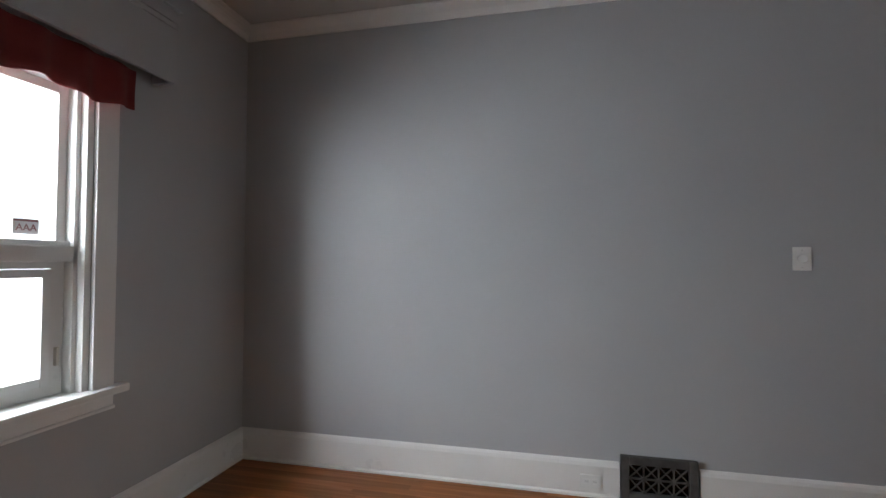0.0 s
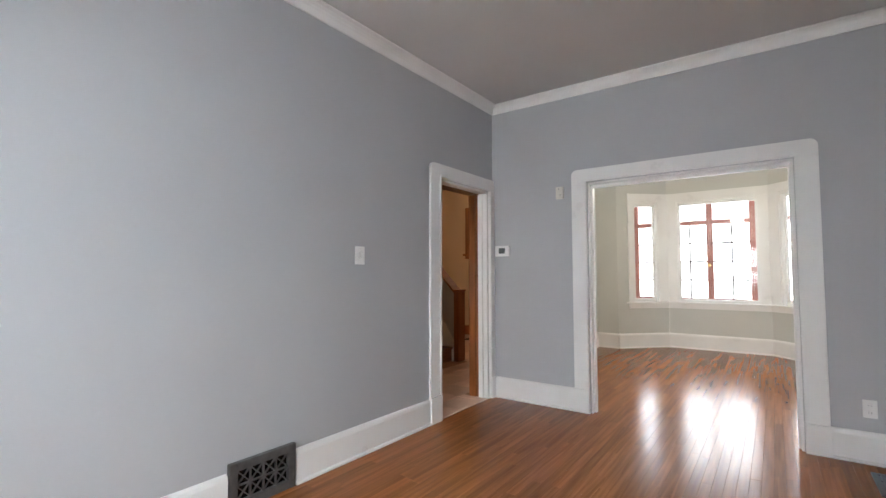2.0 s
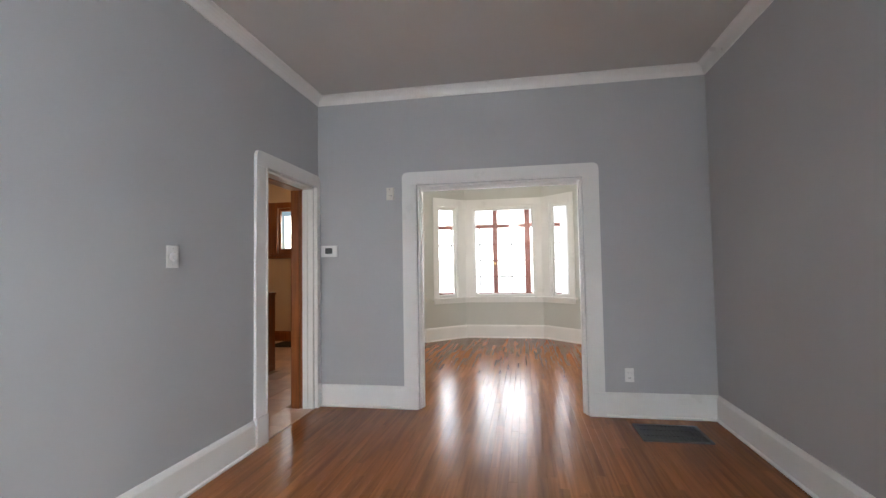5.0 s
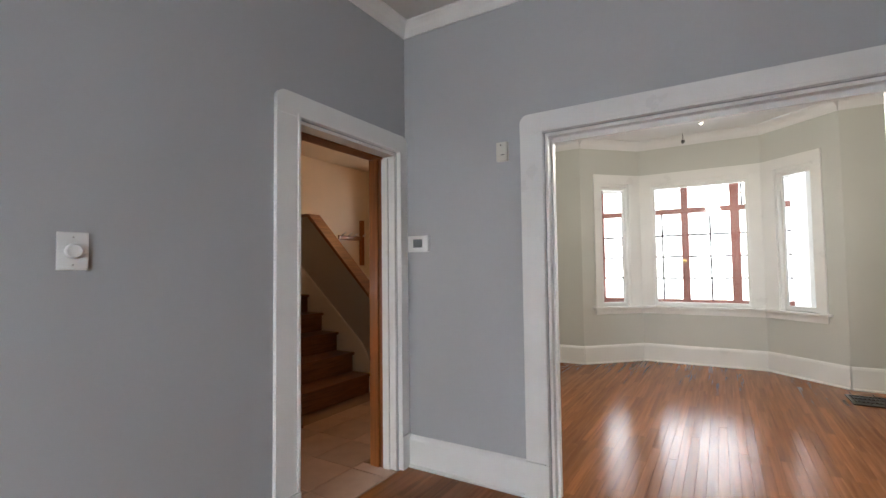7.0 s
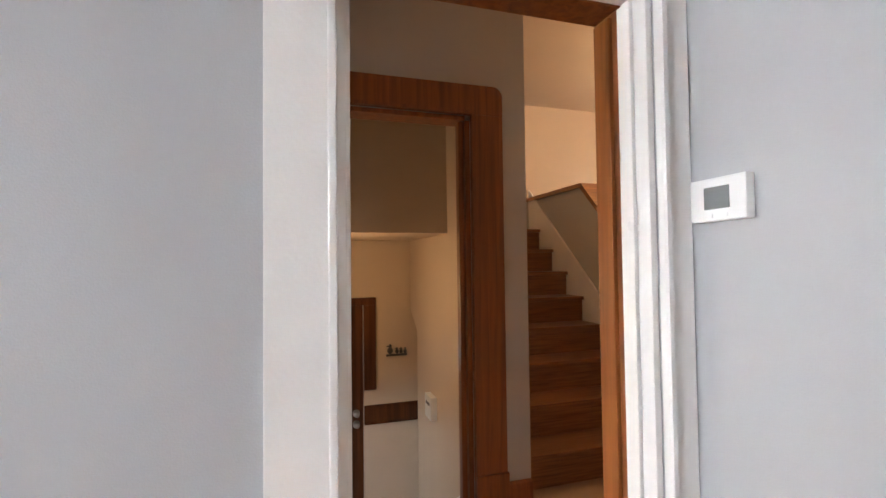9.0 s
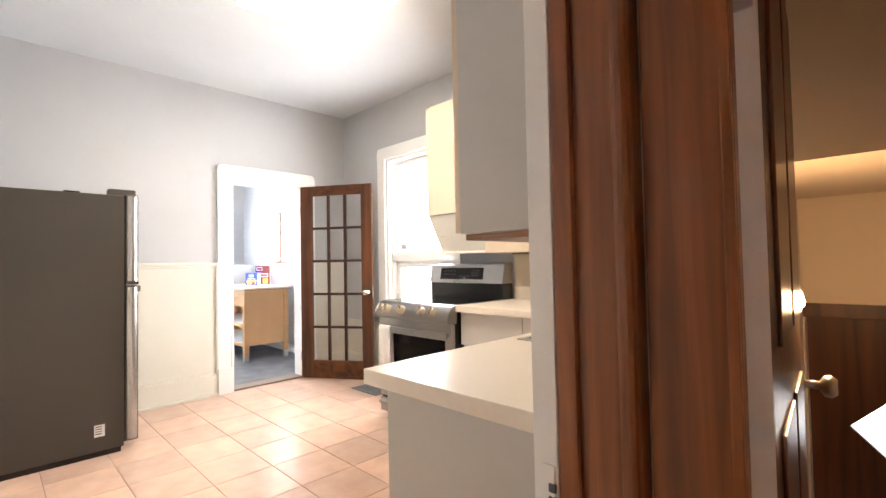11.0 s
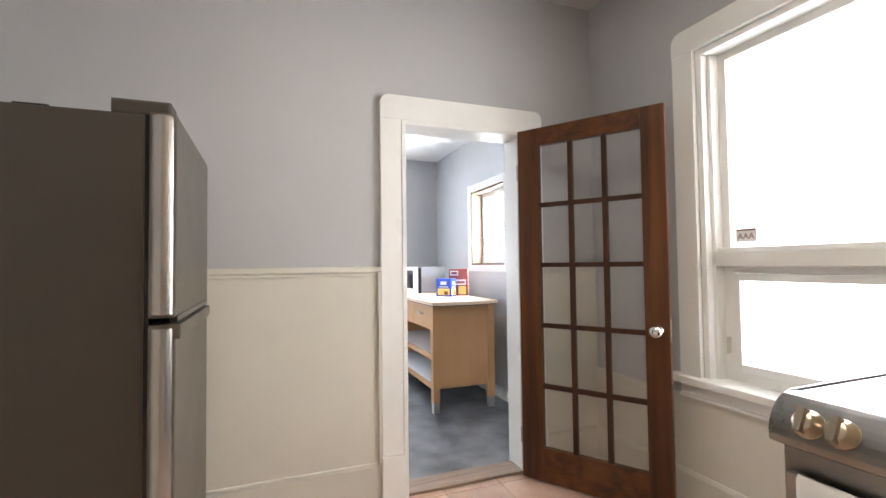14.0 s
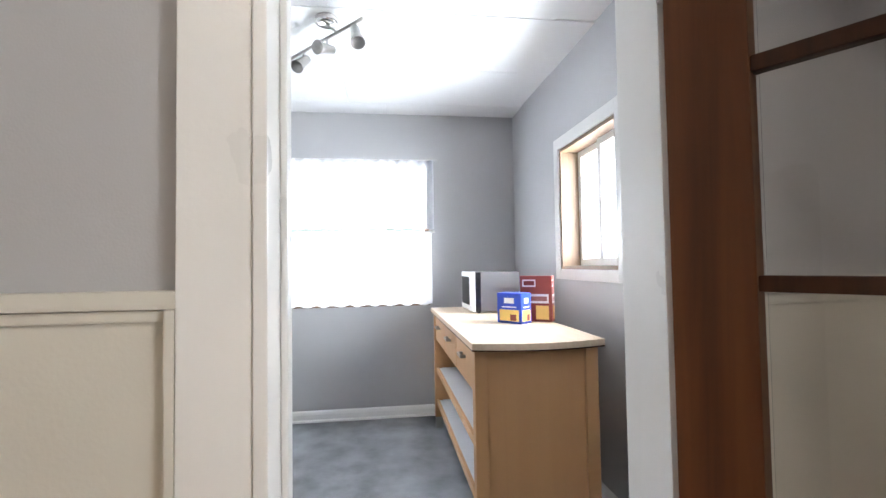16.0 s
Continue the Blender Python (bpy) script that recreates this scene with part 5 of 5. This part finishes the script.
bn = thing("base_cabinet", "grey-cream base cabinet with a drawer band", "cabinet", pose(-2.3, 3.0, 0), "base cabinets")
part("body", boxes((-2.925, -1.9, 2.75, KN, 0.08, 0.87)), CABSIDE, bn)
part("toe_board", boxes((-2.92, -1.9, 2.8, KN, 0, 0.08)), DARKPRINT, bn)
for a, b in ((-2.922, -2.41), (-2.408, -1.9)):
    part("drawer", boxes((a + 0.002, b - 0.002, 2.705, 2.75, 0.64, 0.862), bevel=0.004), CABSIDE, bn)
    part("door", boxes((a + 0.002, b - 0.002, 2.73, 2.75, 0.09, 0.63), bevel=0.003), CABSIDE, bn)
for x in (-2.5, -2.37):
    part("knob", turned([(0.008, 0), (0.008, 0.012), (0.017, 0.02), (0.014, 0.03)], pose(x, 2.73, 0.57, 90, 0, 0), 12), CREAM, bn, smooth=True)
be = thing("base_cabinet", "grey sink base cabinet ending at the doorway", "cabinet", pose(-1.55, 1.9, 0), "base cabinets")
part("body", boxes((-1.79, KE, 1.2, KN, 0.08, 0.87)), CABSIDE, be)
part("end_panel", boxes((-1.79, KE, 1.178, 1.199, 0.0, 0.868), bevel=0.003), CABSIDE, be)
part("toe_board", boxes((-1.75, KE, 1.2, KN, 0, 0.08)), DARKPRINT, be)
for a, b in ((1.2, 1.76), (1.76, 2.32)):
    part("door", boxes((-1.81, -1.791, a + 0.003, b - 0.003, 0.1, 0.86), bevel=0.003), CABSIDE, be)
ct = thing("worktop", "cream laminate worktop with a steel sink cut-out", "counter", pose(-2.0, 2.5, 0.87))
CX, CY0 = -1.842, 1.155
part("slab", prism([(-2.93, 2.675), (CX, 2.675), (CX, CY0), (KE, CY0), (KE, 1.82), (-1.78, 1.82), (-1.78, 2.3), (KE, 2.301), (KE, KN), (-2.93, KN)], 0.872, 0.91, "xy"), COUNTER, ct)
part("sink_back_strip", boxes((-1.4, KE, 1.821, 2.299, 0.872, 0.9095)), COUNTER, ct)
part("front_edge", boxes((-2.93, CX - 0.012, 2.662, 2.675, 0.868, 0.9105), (CX - 0.012, CX, CY0, 2.675, 0.868, 0.9105), (CX - 0.012, KE, CY0 - 0.012, CY0, 0.868, 0.9105), bevel=0.003), COUNTER, ct)
part("backsplash", boxes((-2.925, KE, KN - 0.02, KN, 0.911, 1.01), (KE - 0.02, KE, 1.3, KN - 0.02, 0.911, 1.01), bevel=0.004), COUNTER, ct)
struct("trim_splash_panel", boxes((-2.92, KE - 0.006, KN - 0.006, KN, 1.012, 1.268), (KE - 0.006, KE, 1.3, KN - 0.006, 1.012, 1.266)), TANPANEL, "tan panel between worktop and wall cabinets", "splash panel")
sk = thing("sink", "dark steel sink set in the worktop", "sink", pose(-1.59, 2.06, 0.75))
part("rim", boxes((-1.795, -1.775, 1.805, 2.315, 0.911, 0.916), (-1.405, -1.385, 1.805, 2.315, 0.911, 0.916), (-1.775, -1.405, 1.805, 1.825, 0.911, 0.916), (-1.775, -1.405, 2.295, 2.315, 0.911, 0.916), bevel=0.002), STEEL, sk)
part("basin", boxes((-1.778, -1.77, 1.822, 2.298, 0.74, 0.91), (-1.41, -1.402, 1.822, 2.298, 0.74, 0.91), (-1.77, -1.41, 1.822, 1.83, 0.74, 0.91), (-1.77, -1.41, 2.29, 2.298, 0.74, 0.91), (-1.77, -1.41, 1.83, 2.29, 0.735, 0.742)), paint("dark_sink_steel", (0.12, 0.12, 0.1), 0.4, metal=0.6), sk)
kl = thing("ceiling_light", "square frosted ceiling light, lit warm", "lamp", pose(-3.33, 1.84, KH))
part("diffuser", boxes((-3.68, -2.975, 1.49, 2.22, 2.865, 2.93), bevel=0.02), glow("lit_kitchen_diffuser", (1.0, 0.87, 0.66), 3.6), kl, "lit frosted diffuser")
part("housing", boxes((-3.62, -3.03, 1.55, 2.16, 2.929, KH), bevel=0.004), PLASTIC, kl, "white pressed housing")
grille("wall_vent", pose(-3.76, KS + 0.036, 0.03), 0.34, 0.24, "dull bronze wall vent set in the baseboard", 4, 2, paint("dull_bronze", (0.16, 0.13, 0.1), 0.45, 0.2, 20, 200, 0.1, 0.4))

# ---- pantry things
ca = thing("kitchen_cart", "birch kitchen cart with drawers and open shelves", "cart", pose(-7.36, 2.95, 0))
X0, X1, Y0, Y1, TZ = -8.22, -6.56, 2.66, 3.24, 0.94
tpts = [(X0 - 0.02, Y0 - 0.02), (X1 + 0.05, Y0 - 0.02)] + [(X1 + 0.05 + 0.05 * math.sin(math.pi * k / 12), Y0 - 0.02 + (Y1 - Y0 + 0.03) * k / 12) for k in range(1, 12)] + [(X1 + 0.05, Y1 + 0.01), (X0 - 0.02, Y1 + 0.01)]
part("top", prism(tpts, TZ - 0.028, TZ, "xy"), BIRCHTOP, ca, "pale birch top with a curved end")
part("top_edge", prism([(x - 0.002 * (x < X1), y) for x, y in tpts], TZ - 0.034, TZ - 0.028, "xy"), MUNTIN, ca)
for x in (X0, X1 - 0.06):
    for y in (Y0, Y1 - 0.06):
        lg = part("leg", boxes((x, x + 0.06, y, y + 0.06, 0.09, TZ - 0.034), bevel=0.004), BIRCH, ca)
        part("steel_foot", boxes((x + 0.004, x + 0.056, y + 0.004, y + 0.056, 0.0, 0.09), bevel=0.003), NICKEL, lg, "steel leg end")
part("end_panel", boxes((X1 - 0.04, X1 - 0.018, Y0 + 0.06, Y1 - 0.06, 0.2, TZ - 0.034)), BIRCH, ca)
part("end_panel", boxes((X0 + 0.018, X0 + 0.04, Y0 + 0.06, Y1 - 0.06, 0.2, TZ - 0.034)), BIRCH, ca)
part("back_panel", boxes((X0 + 0.06, X1 - 0.06, Y1 - 0.03, Y1 - 0.012, 0.2, TZ - 0.034)), BIRCH, ca)
part("drawer_case", boxes((X0 + 0.06, X1 - 0.06, Y0 + 0.03, Y1 - 0.03, 0.69, TZ - 0.036)), BIRCH, ca)
w3 = (X1 - X0 - 0.12) / 3
for k in range(3):
    a = X0 + 0.06 + k * w3
    dw = part("drawer", boxes((a + 0.004, a + w3 - 0.004, Y0 + 0.008, Y0 + 0.03, 0.7, TZ - 0.042), bevel=0.003), BIRCH, ca)
    part("handle", boxes((a + w3 / 2 - 0.05, a + w3 / 2 + 0.05, Y0 - 0.022, Y0 - 0.012, 0.815, 0.83), (a + w3 / 2 - 0.05, a + w3 / 2 - 0.04, Y0 - 0.014, Y0 + 0.008, 0.815, 0.83), (a + w3 / 2 + 0.04, a + w3 / 2 + 0.05, Y0 - 0.014, Y0 + 0.008, 0.815, 0.83), bevel=0.002), NICKEL, dw, "steel bar handle")
for z in (0.2, 0.45):
    part("shelf", boxes((X0 + 0.045, X1 - 0.045, Y0 + 0.03, Y1 - 0.03, z, z + 0.02)), SHELFW, ca, "white shelf")
    part("shelf_edge", boxes((X0 + 0.06, X1 - 0.06, Y0 + 0.012, Y0 + 0.03, z - 0.01, z + 0.03), bevel=0.003), BIRCH, ca)
mw = thing("microwave", "steel microwave oven with a black door", "microwave", pose(-7.92, 3.05, TZ))
MX0, MX1, MY0, MY1 = -8.13, -7.7, 2.88, 3.22
part("case", boxes((MX0, MX1, MY0 + 0.025, MY1, TZ + 0.012, TZ + 0.29), bevel=0.006), paint("grey_microwave_case", (0.2, 0.2, 0.21), 0.42, 0.03, 3, 300, 0.01, 0.7), mw)
part("front", boxes((MX0, MX1, MY0, MY0 + 0.024, TZ + 0.012, TZ + 0.29), bevel=0.005), PLASTIC, mw)
part("door_glass", boxes((MX0 + 0.03, MX1 - 0.11, MY0 - 0.003, MY0 + 0.002, TZ + 0.05, TZ + 0.255), bevel=0.002), BLACKGLASS, mw)
part("front_edge", boxes((MX1 - 0.004, MX1 + 0.002, MY0 + 0.022, MY0 + 0.06, TZ + 0.012, TZ + 0.288)), BLACK, mw)
for x in (MX0 + 0.03, MX1 - 0.03):
    for y in (MY0 + 0.05, MY1 - 0.03):
        part("foot", boxes((x - 0.012, x + 0.012, y - 0.012, y + 0.012, TZ, TZ + 0.012)), BLACK, mw)


def carton(name, m, w, d, h, base, label, prints):
    ob = thing(name, label, "food box", m)
    part("box", boxes((0, w, 0, d, 0, h), bevel=0.002), base, ob, local=True)
    for k, (a, b, c, e, mat) in enumerate(prints):
        part("print", boxes((a * w, b * w, -0.0012 - 0.0002 * k, 0.0005, c * h, e * h)), mat, ob, local=True)
        part("print", boxes((w - 0.0005, w + 0.0012 + 0.0002 * k, a * d, b * d, c * h, e * h)), mat, ob, local=True)
    return ob


carton("snack_box", pose(-7.2, 2.93, TZ, 0, 0, 38), 0.17, 0.1, 0.175, BLUE, "blue snack carton with white and yellow print", [(0.1, 0.9, 0.08, 0.45, YELLOW), (0.3, 0.7, 0.66, 0.84, PRINTW), (0.2, 0.8, 0.52, 0.56, PRINTW), (0.55, 0.8, 0.1, 0.3, BOXRED)])
carton("cereal_box", pose(-7.23, 3.08, TZ, 0, 0, 58), 0.19, 0.07, 0.27, BOXRED, "red and brown cereal carton", [(0.08, 0.5, 0.76, 0.92, PRINTW), (0.12, 0.46, 0.79, 0.89, RED), (0.1, 0.9, 0.4, 0.6, PRINTW), (0.5, 0.9, 0.05, 0.35, YELLOW), (0.15, 0.85, 0.45, 0.55, PINKPRINT)])

tl = thing("track_light", "brushed nickel track light with spot heads", "lamp", pose(-6.98, 1.98, PH))
part("canopy", turned([(0.05, PH - 0.035), (0.058, PH - 0.03), (0.06, PH)], pose(-6.98, 1.98, 0)), CHROME, tl, smooth=True)
P, Q = Vector((-6.84, 2.17, PH - 0.07)), Vector((-7.45, 1.62, PH - 0.07))
part("bar", tube(P, Q, 0.009), NICKEL, tl, smooth=True)
part("stem", tube((-6.98, 1.98, PH - 0.035), P.lerp(Q, 0.25), 0.007), NICKEL, tl, smooth=True)
for f, aim in ((0.06, (0.5, 0.15, -0.8)), (0.36, (0.75, -0.5, -0.25)), (0.64, (0.6, -0.3, -0.6)), (0.93, (0.2, -0.6, -0.7))):
    c = P.lerp(Q, f) - Vector((0, 0, 0.06))
    q = Vector(aim).to_track_quat("Z", "Y").to_matrix().to_4x4()
    hd = part("spot_head", turned([(0.02, -0.05), (0.024, -0.045), (0.03, 0.04), (0.038, 0.08), (0.036, 0.082), (0.026, 0.05)], Matrix.Translation(c) @ q), NICKEL, tl, smooth=True)
    part("arm", tube(P.lerp(Q, f), c, 0.005), NICKEL, tl, smooth=True)

# ---- floors in pieces

def piece_mesh(name, mat, chamfer):
    """One piece a metre long and wide, with chamfered top edges."""
    bm = bmesh.new()
    c = chamfer
    low = [bm.verts.new(p) for p in ((0, 0, -0.012), (1, 0, -0.012), (1, 1, -0.012), (0, 1, -0.012))]
    mid = [bm.verts.new(p) for p in ((0, 0, -c[2]), (1, 0, -c[2]), (1, 1, -c[2]), (0, 1, -c[2]))]
    top = [bm.verts.new(p) for p in ((c[0], c[1], 0), (1 - c[0], c[1], 0), (1 - c[0], 1 - c[1], 0), (c[0], 1 - c[1], 0))]
    bm.faces.new(top)
    for a, b in ((low, mid), (mid, top)):
        for k in range(4):
            q = (k + 1) % 4
            bm.faces.new((a[k], a[q], b[q], b[k]))
    me = bpy.data.meshes.new(name)
    bm.to_mesh(me)
    bm.free()
    me.materials.append(mat)
    return me


floor = struct("floor_wood", boxes((-5.155, 4.35, -3.75, 0.12, -0.1, -0.011)), SUBFLOOR, "varnished oak strip floor, worn and glossy", "floor")
rnd = random.Random(7)
PWD = 0.0575
strip = piece_mesh("plank", PLANK, (0.0006, 0.01, 0.0006))
near, rest = 0, bmesh.new()
y = -3.75
while y < 0.11:
    x0, x1 = (-5.155 if y + PWD > -3.42 else 0.14), (4.33 if -2.85 < y < -0.25 else 3.67)
    ymax = 0.0 if y + PWD > 0.0 else 9
    x = x0 if y + PWD <= 0.03 else 0.14
    x -= rnd.uniform(0, 0.5)
    while x < x1:
        ln = rnd.uniform(0.45, 1.9)
        a, b = max(x, x0 if y + PWD <= 0.03 else 0.14), min(x + ln, x1)
        x += ln
        if b - a < 0.03:
            continue
        if near < 300 and -3.4 < a < 1.2 and -2.9 < y < -0.1:
            ob = new("plank", strip)
            ob.location, ob.scale = (a + 0.0005, y + 0.0003, rnd.uniform(-0.0003, 0)), (b - a - 0.001, PWD - 0.0006, 1)
            ob.parent = floor
            near += 1
        else:
            z = rnd.uniform(-0.0003, 0)
            box(rest, a + 0.0005, b - 0.0005, y + 0.0003, y + PWD - 0.0003, -0.012, z)
    y += PWD
tagged(part("planks", rest, PLANKS, floor), kind="stuff")

tfloor = struct("floor_tile", boxes((KW, 3.67, 0.0, 3.5, -0.1, -0.004)), GROUT, "terracotta ceramic tile floor with tan grout", "floor")
bm = bmesh.new()
box(bm, KW, -1.12, KS, KN, -0.1, -0.004)
box(bm, -1.12, 3.67, 0.26, 1.17, -0.1, -0.004)
box(bm, -0.9, -0.11, 0.0, 0.26, -0.1, -0.004)
box(bm, 1.34, 3.67, 1.17, 3.35, -0.1, -0.004)
box(bm, 0.14, 1.34, 1.17, 1.5, -0.1, -0.004)
bmesh.ops.recalc_face_normals(bm, faces=bm.faces)
bm.to_mesh(tfloor.data)
bm.free()
tp = piece_mesh("tile", TILE, (0.006, 0.006, 0.002))
TSX, TSY, TX, TY = 0.362, 0.333, -4.567, 1.612
for i in range(-3, 26):
    for j in range(-6, 7):
        a, b = TX + i * TSX, TY + j * TSY
        for rx0, rx1, ry0, ry1 in ((KW, -1.12, KS, KN), (-1.12, 3.67, 0.0, 1.17), (1.34, 3.67, 1.17, 3.35)):
            p, q = max(a, rx0), min(a + TSX, rx1)
            r, s = max(b, ry0), min(b + TSY, ry1)
            if q - p > 0.02 and s - r > 0.02:
                if s < 0.27 and not -1.0 < p < 0.1:
                    continue
                if r < 0.26 and ry0 == 0.0:
                    p, q = max(p, -0.89), min(q, -0.12)
                    if q - p < 0.02:
                        continue
                ob = new("tile", tp)
                ob.location, ob.scale = (p + 0.002, r + 0.002, 0.0), (q - p - 0.004, s - r - 0.004, 1)
                ob.parent = tfloor
